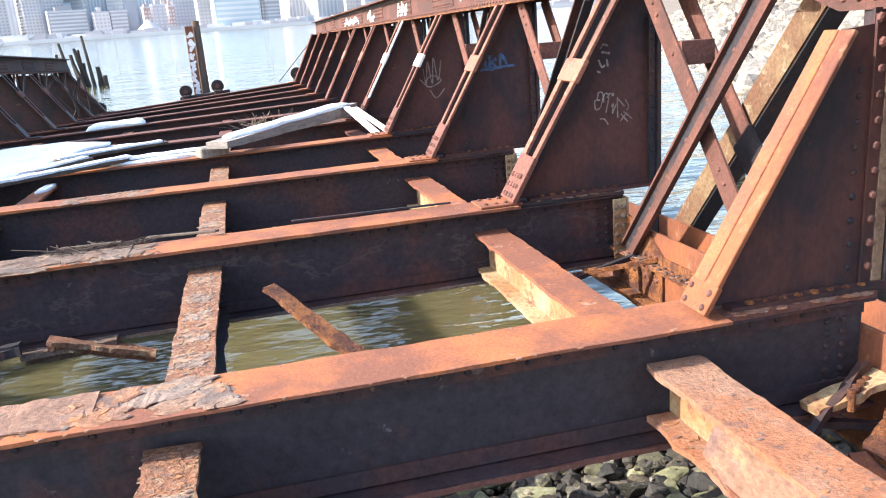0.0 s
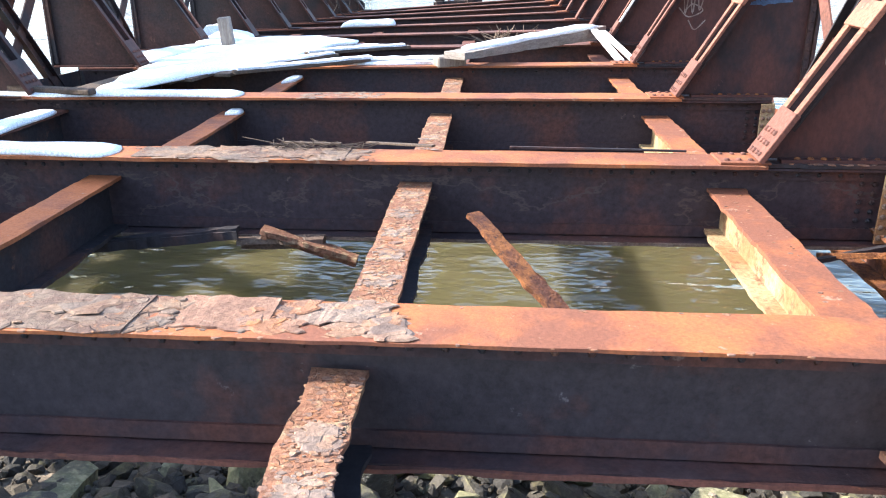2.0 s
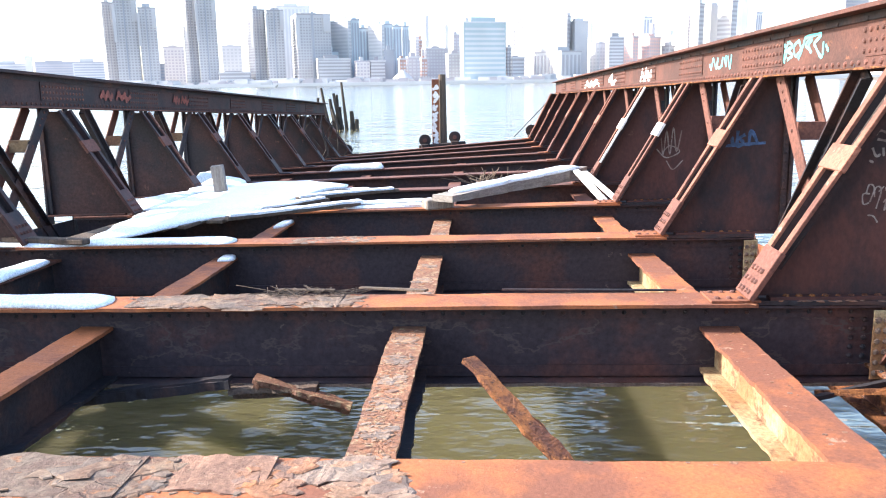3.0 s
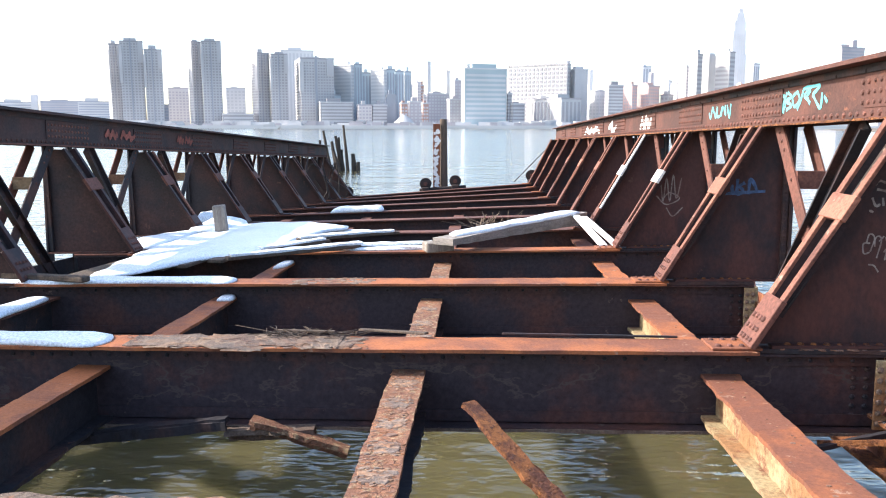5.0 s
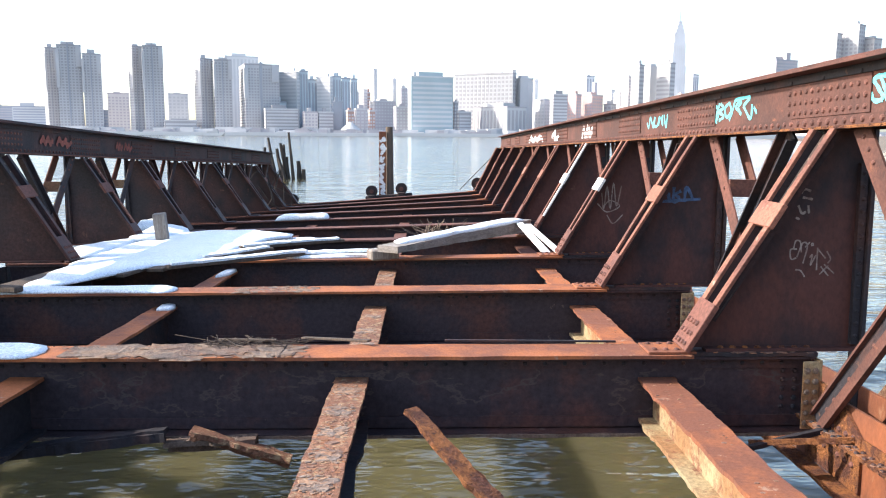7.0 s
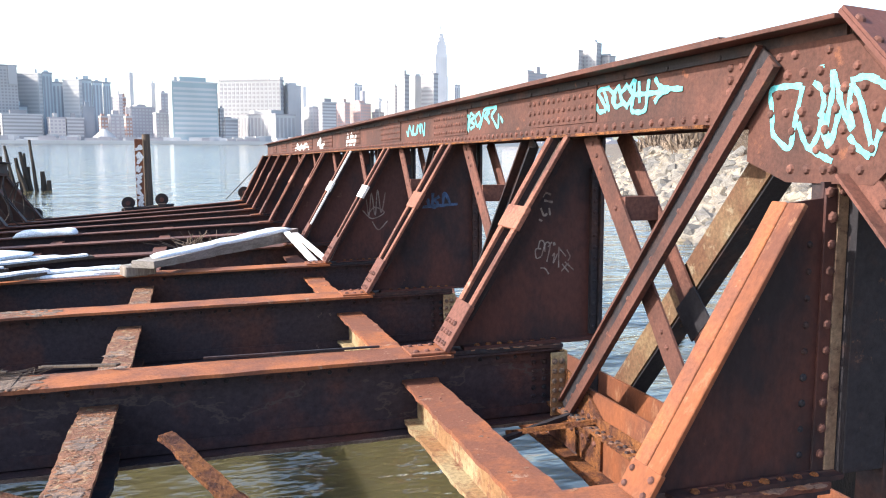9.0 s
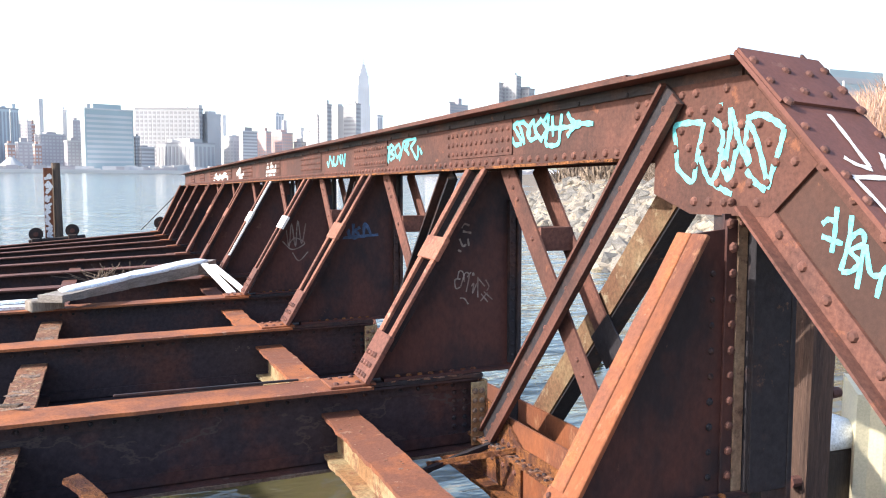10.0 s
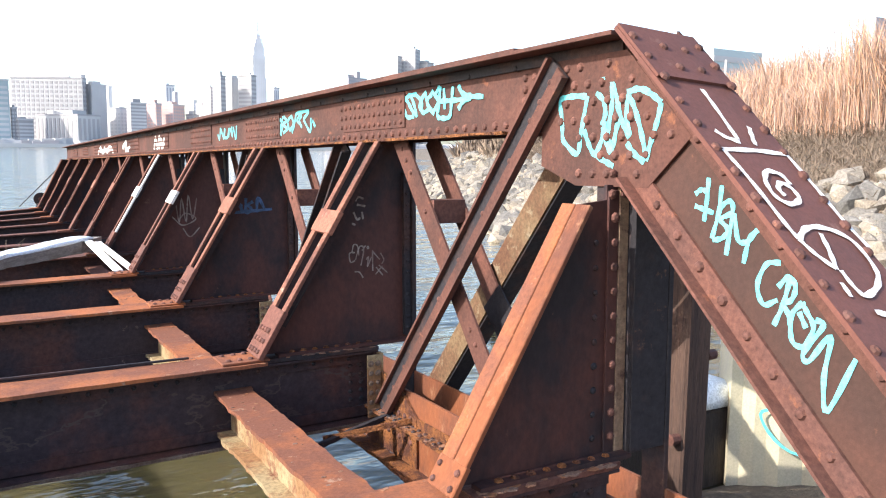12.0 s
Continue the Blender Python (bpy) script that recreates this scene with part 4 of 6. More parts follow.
    for x in (3.865, 4.215):
        part("end_post_plate", plate([E(x, -0.08, 0.02), E(x, L, 0.02), E(x, L, 0.55), E(x, 0.45, 0.55), E(x, 0.2, 0.4)], inn * -1, 0.02), red if mirror else END_RED, t)
    part("end_post_cover", plate([E(3.70, 0, 0), E(3.70, L, 0), E(4.26, L, DROOP), E(4.26, 0, DROOP)], down * -1, 0.022), red if mirror else COVER_RED, t, "red-brown cover plate of the end post")
    part("end_post_splice", plate([E(3.705, 0.0, -0.022), E(3.705, 0.40, -0.022), E(4.262, 0.40, DROOP - 0.022), E(4.262, 0.0, DROOP - 0.022)], down * -1, 0.016), red if mirror else COVER_RED, t)
    bm = plate([E(3.845, 0.12, 0.04), E(3.845, L, 0.04), E(3.845, L, 0.13), E(3.845, 0.12, 0.13)], inn * -1, 0.018)
    part("end_post_angle", bm, red, t)
    bm = plate([E(3.845, 0.62, 0.445), E(3.845, L, 0.445), E(3.845, L, 0.55), E(3.845, 0.5, 0.55)], inn * -1, 0.018)
    plate([E(3.77, 0.5, 0.55), E(3.77, L, 0.55), E(3.863, L, 0.55), E(3.863, 0.5, 0.55)], down, 0.016, bm)
    part("end_post_angle", bm, red if mirror else RUST_BROWN, t, "rust-orange lower angle of the end post")
    g = [(0.62, 1.60), (0.30, 1.49), (-0.27, 1.49), (-0.55, 1.74), (-0.10, 2.20), (0.60, 2.20)]
    part("peak_gusset", plate([(X(3.8425), a, b) for a, b in g], inn * -1, 0.02), red, t, "riveted gusset plate at the peak")
    if not mirror:
        spots = []
        for i in range(9):
            for j in range(7):
                a, b = 0.5 - i * 0.115 + (0.05 if j % 2 else 0), 1.56 + j * 0.098
                if a - b > -2.22 and a < 0.5 and (i + 2 * j) % 5 != 0 and not (a > 0.3 and b < 1.66) and a - b < -0.7 + 0.0 and (a > -0.27 or b - 1.49 > (-0.27 - a) * 0.9 + 0.05):
                    spots.append((3.8425, a, b))
        rivets(t, spots, inn)
        rivets(t, [E(3.845, 0.75 + 0.2 * i, 0.495) for i in range(15)], inn)
        rivets(t, [E(3.845, 0.7 + 0.22 * i, 0.085) for i in range(13)], inn)
        rivets(t, [E(x, 0.1 + 0.155 * i, (-0.038 if i < 3 else -0.023) + DROOP * (x - 3.70) / 0.56) for i in range(18) for x in (3.738, 4.225)], down * -1)
        rivets(t, [E(x, 0.15 + 0.16 * i, -0.038 + DROOP * (x - 3.70) / 0.56) for i in range(2) for x in (3.92, 4.08)], down * -1)
    return t, chord, E


right_truss, right_chord, E = truss(False)
left_chord = truss(True)[1]
for y, w in ((11.6, 1.2), (14.6, 0.9)):
    strokes("red_tag", [[(0, 0.3), (0.1, 0.8), (0.16, 0.2), (0.24, 0.85), (0.3, 0.2), (0.38, 0.7)], [(0.02, 0.5), (0.4, 0.45)], [(0.5, 0.2), (0.6, 0.85), (0.68, 0.25), (0.8, 0.8), (0.84, 0.15), (1.0, 0.6)], [(0.55, 0.6), (0.95, 0.35)]],
            (-5.7825, y - w, 1.93), (0, w, 0), (0, 0, 0.22), 0.06, RED_PAINT, left_chord, "worn red sprayed tag")

# ---- graffiti of the right truss ----
UY, UZ = (0, -1, 0), (0, 0, 1)


def tag_on_chord(name, lines, y, z, w, h, width, mat, label, x=3.850):
    strokes(name, lines, (x, y, z), (0, -w, 0), (0, 0, h), width, mat, right_chord, label)


tag_on_chord("cyan_tag", [[(0.03, 0.73), (0.11, 0.9), (0.22, 0.9)], [(0.06, 0.84), (0.14, 0.45), (0.19, 0.18)], [(0.14, 0.89), (0.19, 0.48), (0.22, 0.11)], [(0.22, 0.85), (0.29, 0.6), (0.27, 0.29)], [(0.04, 0.48), (0.09, 0.15), (0.18, 0.15)], [(0.32, 0.87), (0.26, 0.51), (0.31, 0.24), (0.4, 0.37)], [(0.33, 0.96), (0.37, 0.47), (0.45, 0.16)], [(0.42, 0.83), (0.36, 0.61), (0.43, 0.25), (0.5, 0.56), (0.42, 0.93)], [(0.45, 0.73), (0.52, 0.98), (0.5, 0.19)], [(0.53, 1.03), (0.49, 0.15), (0.54, -0.01), (0.64, 0.02), (0.66, 0.46), (0.68, 0.96)], [(0.57, 0.95), (0.58, 0.27)], [(0.51, 0.55), (0.66, 0.52), (0.79, 0.51), (0.88, 0.56), (1.01, 0.51)], [(0.74, 0.97), (0.79, 0.69), (0.88, 0.58)], [(0.74, 0.22), (0.8, 0.45), (0.88, 0.53)]], 2.5, 1.95, 1.2, 0.22, 0.034, CYAN_PAINT, "bright cyan sprayed tag with an arrow", 3.862)
tag_on_chord("cyan_tag", [[(0.11, 0.73), (0.03, 0.38), (0.09, -0.07), (0.2, 0.22), (0.17, 0.71), (0.11, 0.73)], [(0.23, 0.9), (0.16, 0.34), (0.17, -0.15)], [(0.25, 0.89), (0.33, 0.63), (0.22, 0.48), (0.34, 0.21), (0.23, 0.01)], [(0.46, 0.87), (0.36, 0.6), (0.41, 0.13), (0.51, 0.46), (0.46, 0.87)], [(0.59, 1.01), (0.54, 0.44), (0.47, -0.04)], [(0.58, 0.93), (0.7, 0.99), (0.61, 0.58), (0.7, 0.38)], [(0.73, 0.83), (0.66, 0.51), (0.73, 0.2)], [(0.67, 0.98), (0.9, 0.97), (0.77, 0.6)], [(0.77, 0.6), (0.93, -0.07), (0.95, 0.62)], [(0.99, 0.46), (1.05, 0.16)]], 5.65, 1.96, 1.2, 0.20, 0.032, CYAN_PAINT, "bright cyan sprayed tag", 3.862)
tag_on_chord("cyan_tag", [[(0.01, 0.39), (0.09, 0.04), (0.17, 0.77)], [(0.17, 0.77), (0.34, 0.07), (0.41, 0.72)], [(0.39, 0.72), (0.35, 0.2), (0.53, 0.11), (0.61, 0.68)], [(0.63, 0.74), (0.59, 0.1)], [(0.68, 0.66), (0.78, 0.13), (0.75, 0.78)], [(0.83, 0.76), (0.94, -0.04), (0.99, 0.79)]], 8.2, 1.96, 0.98, 0.2, 0.035, CYAN_PAINT, "pale cyan sprayed tag", 3.862)
tag_on_chord("white_tag", [[(0, 0.1), (0.15, 0.9), (0.3, 0.2), (0.5, 1), (0.45, 0.1)], [(0.6, 0.9), (0.7, 0.1), (0.9, 0.9)], [(0.2, 0.5), (0.9, 0.5)]], 12.9, 1.86, 1.1, 0.28, 0.09, WHITE_PAINT, "white sprayed tag")
tag_on_chord("white_tag", [[(0, 0.5), (0.5, 1), (0.4, 0.1), (1, 0.6)], [(0.3, 0.5), (0.8, 0.2)]], 16.8, 1.88, 1.1, 0.25, 0.09, WHITE_PAINT, "white sprayed tag")
tag_on_chord("white_tag", [[(0, 0.1), (0.2, 0.9), (0.35, 0.2), (0.5, 0.9)], [(0.6, 0.2), (0.8, 0.9), (1, 0.2)], [(0.1, 0.5), (0.9, 0.55)]], 21.3, 1.88, 3.0, 0.22, 0.1, WHITE_PAINT, "white sprayed tag")
PEAK_LETTERS = [[(0.35, 0.81), (0.2, 0.83), (0.07, 0.79), (0.09, 0.53), (0.1, 0.25)], [(0.1, 0.25), (0.12, 0.19), (0.26, 0.02), (0.3, 0.31), (0.36, 0.81)], [(0.33, 0.35), (0.38, 0.15), (0.44, 0.02), (0.51, 0.2), (0.54, 0.45)], [(0.51, 0.4), (0.54, 0.56), (0.52, 0.73), (0.45, 0.84)], [(0.51, 1.04), (0.51, 1.0)], [(0.6, 0.96), (0.6, 0.63), (0.57, 0.3), (0.6, 0.03)], [(0.52, 0.38), (0.56, 0.15), (0.6, 0.02)], [(0.61, 0.92), (0.67, 0.58), (0.64, 0.26), (0.61, 0.03)], [(0.44, 0.01), (0.54, -0.08), (0.63, -0.15)], [(0.65, 0.66), (0.71, 0.4), (0.77, 0.22)], [(0.77, 0.25), (0.74, 0.54), (0.75, 0.77)], [(0.74, 0.8), (0.84, 0.83), (0.94, 0.78)], [(0.76, 0.75), (0.81, 0.6), (0.87, 0.31), (0.92, -0.01)], [(0.87, 0.83), (0.96, 0.74), (1.04, 0.63)], [(1.04, 0.63), (1.01, 0.41), (0.97, 0.2), (0.92, -0.08)], [(0.75, 0.15), (0.82, 0.01), (0.91, -0.1)]]
for first, last in ((0, 2), (2, 5), (5, 9), (9, 16)):
    tag_on_chord("sprayed_letter", PEAK_LETTERS[first:last], 0.50, 1.66, 0.82, 0.40, 0.031, CYAN_PAINT, "bright cyan sprayed letter over the rivets", 3.8405)
# along the end post: letters, and a white drawing on its cover
eo, eu, ev = E(3.8625, 0, 0), (E(3.8625, 1, 0) - E(3.8625, 0, 0)), (E(3.8625, 0, -1) - E(3.8625, 0, 0))
LETTERS = [[(0.87, -0.18), (0.94, -0.26), (1, -0.34)], [(0.87, -0.29), (0.88, -0.25), (0.91, -0.23)], [(0.91, -0.33), (0.96, -0.3), (1.01, -0.27)], [(0.95, -0.15), (1.03, -0.25), (1.09, -0.36)], [(1.03, -0.25), (1.02, -0.2), (1.04, -0.16), (1.08, -0.19), (1.06, -0.26), (1.12, -0.26), (1.13, -0.31), (1.1, -0.36)], [(1.2, -0.35), (1.09, -0.19), (1.19, -0.25), (1.23, -0.22), (1.23, -0.14)], [(1.23, -0.14), (1.23, -0.2), (1.29, -0.3)], [(1.41, -0.15), (1.37, -0.21), (1.41, -0.31), (1.49, -0.34), (1.52, -0.27)], [(1.49, -0.16), (1.55, -0.26), (1.59, -0.36)], [(1.48, -0.23), (1.48, -0.16), (1.53, -0.16), (1.56, -0.21), (1.55, -0.26)], [(1.54, -0.26), (1.6, -0.27), (1.65, -0.3)], [(1.6, -0.18), (1.61, -0.26), (1.69, -0.33), (1.74, -0.3), (1.71, -0.21), (1.64, -0.19), (1.6, -0.18)], [(1.62, -0.22), (1.69, -0.24)], [(1.69, -0.18), (1.73, -0.17), (1.76, -0.32), (1.8, -0.32), (1.78, -0.17), (1.89, -0.31), (2, -0.39), (1.91, -0.14)]]
for first, last in ((0, 3), (3, 5), (5, 7), (7, 8), (8, 11), (11, 13), (13, 14)):
    strokes("sprayed_letter", LETTERS[first:last], eo, eu, ev, 0.023, CYAN_PAINT, right_truss, "cyan sprayed letter on the end post")
co, cu, cv = E(3.742, 0, -0.0225), (E(3.742, 1, -0.0225) - E(3.742, 0, -0.0225)), E(4.742, 0, 0.0625) - E(3.742, 0, 0)
DOODLE = [[(0.45, 0.24), (0.57, 0.23), (0.81, 0.2)], [(0.76, 0.08), (0.8, 0.12), (0.83, 0.2)], [(0.71, 0.37), (0.78, 0.33), (0.84, 0.3)], [(0.89, 0.03), (0.88, 0.26), (0.89, 0.49)], [(0.89, 0.49), (1.11, 0.5), (1.33, 0.5), (1.47, 0.52)], [(0.89, 0.03), (1.1, 0.05), (1.33, 0.05), (1.42, 0.06)], [(1.17, 0.21), (1.13, 0.2), (1.09, 0.25), (1.12, 0.3), (1.19, 0.29), (1.22, 0.19), (1.17, 0.13), (1.08, 0.15), (1.02, 0.22), (1.04, 0.3), (1.1, 0.31)], [(1.42, 0.06), (1.36, 0.17), (1.36, 0.31), (1.43, 0.43), (1.58, 0.43), (1.67, 0.35), (1.72, 0.21), (1.68, 0.17), (1.59, 0.17)], [(1.42, 0.06), (1.5, 0.09), (1.58, 0.15)], [(1.58, 0.15), (1.49, 0.2), (1.39, 0.24)], [(1.65, 0.11), (1.72, 0.1)], [(1.8, 0.18), (1.82, 0.26)]]

strokes("white_drawing", DOODLE, co, Vector(cu), cv, 0.029, WHITE_PAINT, right_truss, "white sprayed doodle on the cover plate")

# ---- far shore and city ----
EYE_Z = 1.6


def far(x, z, y):
    """A place given on the plane 1000 units off, carried to the distance y."""
    s = (y + 3.2) / 1003.2
    return (x - 0.68) * s + 0.68, EYE_Z + (z - EYE_Z) * s


def tower(x0, x1, z, y, mat, label, style="bands", bandmat=None, share=0.3, step=3.6, name="tower_block", crown=None):
    """A block turned to the street grid: its near corner splits the width into a sunlit flank and a front."""
    a, h = far(x0, z, y)
    b, _ = far(x1, z, y)
    turn = radians(62 if share > 0.65 else 40 if share > 0.42 else 20)
    w, d = (b - a) * (1 - share) / math.cos(turn), (b - a) * share / math.sin(turn)
    t = thing(name, pose(a + (b - a) * share, y, LEVEL, 0, 0, math.degrees(turn)), label, "building", "city across the river")
    H = h - LEVEL
    part("body", boxes((0, w, 0, d, 0, H)), mat, t)
    bandmat = bandmat or (F_GREY if style == "grid" else F_DARK)
    bm = bmesh.new()
    if style == "bands":
        for i in range(2, int(H / step)):
            box(bm, w * 0.03, w * 0.97, -0.25, 0.05, i * step, i * step + step * 0.5)
            box(bm, -0.25, 0.05, d * 0.04, d * 0.96, i * step, i * step + step * 0.5)
    elif style == "columns":
        n = max(3, int(w / (step * 1.1)))
        for i in range(n):
            x = (i + 0.5) * w / n
            box(bm, x - w / n * 0.26, x + w / n * 0.26, -0.25, 0.05, 8, H - 4)
        n = max(2, int(d / (step * 1.1)))
        for i in range(n):
            x = (i + 0.5) * d / n
            box(bm, -0.25, 0.05, x - d / n * 0.26, x + d / n * 0.26, 8, H - 4)
    elif style == "grid":
        n, c, e = int(H / step), max(2, int(w / step)), max(2, int(d / step))
        for i in range(2, n):
            for j in range(c):
                x = (j + 0.5) * w / c
                box(bm, x - w / c * 0.3, x + w / c * 0.3, -0.25, 0.05, i * step, i * step + step * 0.55)
            for j in range(e):
                x = (j + 0.5) * d / e
                box(bm, -0.25, 0.05, x - d / e * 0.3, x + d / e * 0.3, i * step, i * step + step * 0.55)
    if bm.verts:
        part("window_strip", bm, bandmat, t, kind="stuff")
    else:
        bm.free()
    if crown:
        f0, f1, up = crown
        part("roof_house", boxes((w * f0, w * f1, d * 0.2, d * 0.8, H, H + up)), mat, t)
        part("parapet", boxes((-0.4, w + 0.4, -0.4, d + 0.4, H - 1.2, H + 0.5)), bandmat, t)
    return t


BLOCK = {"F_HIGH": "tall grey-brown high-rise with a notched outline", "F_GLASS": "blue glass laboratory tower in haze", "F_BRICK": "low red brick block by the far quay",
         "F_PINK": "pink brick apartment block in haze", "F_DUSK": "low dark block by the far quay", "F_PALE": "white hazy slab with a window grid", "F_TEAL": "broad glass hospital block with pale floor bands"}
PANES = {"facade_high": F_DUSK, "facade_pale": F_DUSK, "facade_stone": F_GREY, "facade_tan": F_BROWN, "facade_teal": F_STONE, "facade_pink": F_BROWN, "facade_dusk": F_GREY}
for x0, x1, z, share, y, mat, style in [
    (-615.6, -573.4, 31.1, .05, 1250, F_GREY, "bands"),
    (-570.4, -561.6, 40.3, .1, 1250, F_GREY, ""),
    (-559.9, -512.1, 32.5, .05, 1250, F_BROWN, "bands"),
    (-510.6, -473.2, 31.8, .05, 1200, F_GREY, "bands"),
    (-473.0, -453.5, 102.9, .45, 965, F_HIGH, "grid"),
    (-454.0, -425.1, 106.3, .12, 955, F_HIGH, "grid"),
    (-427.9, -400.5, 95.8, .3, 960, F_HIGH, "grid"),
    (-368.3, -349.7, 105.2, .5, 965, F_HIGH, "grid"),
    (-351.8, -324.7, 105.8, .2, 955, F_HIGH, "grid"),
    (-392.8, -368.2, 48.5, .05, 1050, F_TAN, "grid"),
    (-327.1, -295.4, 48.4, .3, 1050, F_STONE, "grid"),
    (-404.1, -393.2, 27.5, .05, 980, F_BROWN, "bands"),
    (-327.0, -287.2, 16.2, .1, 945, F_DUSK, "bands"),
    (-288.8, -264.6, 91.2, .5, 965, F_HIGH, "grid"),
    (-267.5, -240.5, 89.7, .3, 955, F_HIGH, "grid"),
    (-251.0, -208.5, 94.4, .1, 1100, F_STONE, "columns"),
    (-242.1, -183.3, 84.8, .33, 950, F_HIGH, "grid"),
    (-202.9, -159.5, 30.8, .1, 940, F_DUSK, "bands"),
    (-193.4, -173.5, 39.9, .2, 985, F_GLASS, "bands"),
    (-184.2, -155.2, 75.7, .85, 985, F_STONE, "bands"),
    (-155.9, -146.0, 77.0, .05, 990, F_GLASS, "columns"),
    (-146.2, -134.9, 66.7, .05, 995, F_GLASS, "columns"),
    (-136.3, -115.1, 70.1, .85, 985, F_STONE, "bands"),
    (-116.5, -105.3, 70.7, .1, 990, F_GLASS, "columns"),
    (-105.3, -94.1, 68.6, .1, 995, F_GLASS, "columns"),
    (-94.1, -85.0, 67.9, .2, 1000, F_GLASS, "columns"),
    (-134.7, -115.5, 27.3, .1, 950, F_DUSK, "bands"),
    (-116.8, -104.1, 39.8, .1, 960, F_DARK, "bands"),
    (-94.2, -83.6, 51.5, .3, 1010, F_GREY, "grid"),
    (-154.5, -134.7, 27.3, .2, 945, F_TAN, "grid"),
    (-85.0, -73.1, 54.9, .7, 1050, F_TAN, "grid"),
    (-73.8, -68.9, 51.4, .2, 1060, F_BRICK, "grid"),
    (-68.1, -60.4, 80.1, .5, 1350, F_PALE, ""),
    (-100.0, -89.4, 29.4, .3, 925, F_BRICK, "grid"),
    (-72.5, -63.3, 29.4, .3, 925, F_BRICK, "grid"),
    (-90.1, -71.7, 31.4, .2, 960, F_BROWN, "grid"),
    (-71.7, -38.0, 41.1, .25, 1000, F_BROWN, "grid"),
    (-40.8, -21.2, 34.2, .2, 960, F_BROWN, "grid"),
    (-33.9, -22.7, 57.5, .3, 1020, F_BROWN, "grid"),
    (-59.1, -50.6, 43.8, .4, 1010, F_TAN, ""),
    (-22.8, 34.2, 71.8, .08, 930, F_TEAL, "bands"),
    (-15.8, -11.7, 76.6, .1, 1000, F_GREY, ""),
    (33.9, 40.2, 41.0, .2, 950, F_DUSK, "grid"),
    (37.6, 56.4, 28.6, .2, 945, F_DUSK, "bands"),
    (36.9, 112.7, 76.4, .93, 980, F_PALE, "grid"),
    (111.5, 133.5, 70.1, .25, 985, F_GREY, "grid"),
    (103.7, 111.2, 80.3, .4, 990, F_TAN, ""),
    (61.1, 127.6, 35.4, .6, 925, F_PALE, "columns"),
    (132.1, 139.0, 69.4, .4, 1300, F_STONE, ""),
    (137.0, 157.6, 44.2, .5, 1000, F_STONE, "grid"),
    (155.3, 177.3, 51.0, .15, 960, F_DUSK, "bands"),
    (175.9, 194.4, 51.0, .6, 980, F_PINK, "grid"),
    (190.3, 223.1, 50.3, .5, 990, F_PINK, "grid"),
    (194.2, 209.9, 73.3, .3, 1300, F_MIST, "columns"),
    (207.4, 212.9, 65.8, .3, 1200, F_BROWN, ""),
    (223.5, 238.5, 39.4, .5, 1000, F_PALE, "grid"),
    (227.6, 235.1, 56.3, .4, 1150, F_STONE, "grid"),
    (236.6, 248.8, 52.9, .4, 1050, F_PALE, "grid"),
    (244.5, 258.7, 73.1, .5, 1000, F_TAN, "grid"),
    (256.7, 272.2, 87.8, .5, 950, F_PALE, "bands"),
    (271.6, 293.2, 85.8, .3, 975, F_GREY, "grid"),
    (290.3, 311.1, 90.4, .6, 950, F_PALE, "bands"),
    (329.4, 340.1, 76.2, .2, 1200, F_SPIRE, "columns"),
    (417.6, 467.3, 95.2, .35, 1000, F_BROWN, "bands"),
    (444.1, 453.4, 103.6, .35, 1010, F_BROWN, ""),
    (498, 520, 128, 0.5, 1000, F_PALE, "grid"), (522, 550, 139, 0.5, 1000, F_PALE, "grid"), (548, 568, 122, 0.4, 1000, F_PALE, "grid"),
    (380, 418, 60, 0.3, 1050, F_TAN, "grid"), (340, 372, 55, 0.3, 1050, F_TAN, "grid"), (470, 500, 60, 0.3, 1050, F_TAN, "grid"),
    (-575, -620, 31, 0.1, 1250, F_GREY, "bands"),
]:
    kind = "F_" + mat.name.split("_")[1].upper()
    step = {"facade_teal": 5.4, "facade_pale": 5.0, "facade_stone": 4.2, "facade_high": 3.3}.get(mat.name, 3.8)
    t = tower(min(x0, x1), max(x0, x1), z, y, mat, BLOCK.get(kind, "pale hazy tower block on the far shore"), style, PANES.get(mat.name), share, step,
              crown=(0.15 + 0.02 * (z % 7), 0.5 + 0.03 * (z % 9), 1.5 + z % 4) if style else None)
    if kind == "F_HIGH":
        w, H = abs(x1 - x0) * 0.96 * (1 - share), z + 1.7
        part("corner_bay", boxes((w * 0.82, w + 1.6, -1.2, 8, H * 0.72, H * 0.95)), F_HIGH, t)
        part("corner_bay", boxes((-1.2, w * 0.10, -1.4, 6, H * 0.5, H * 0.90)), F_HIGH, t)
        # recess between the halves: a dark bar with its shade as colour
        part("slot", boxes((w * 0.45, w * 0.52, -0.6, 0, 0, H * 0.985)), F_DARK, t)
# farthest towers: more haze, put into their pale facade colours
r = random.Random(21)
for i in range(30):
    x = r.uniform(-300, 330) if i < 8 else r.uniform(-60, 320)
    tower(x, x + r.uniform(4, 11), r.uniform(34, 70) if x > -60 else r.uniform(30, 48), r.uniform(1350, 1900), r.choice((F_MIST, F_MIST, F_STONE, F_MIST, F_PINK)), "slim tower far back in the city, paled for haze", r.choice(("", "grid", "columns")), F_MIST, 0.4, step=5.0, crown=(0.3, 0.6, r.uniform(2, 6)))


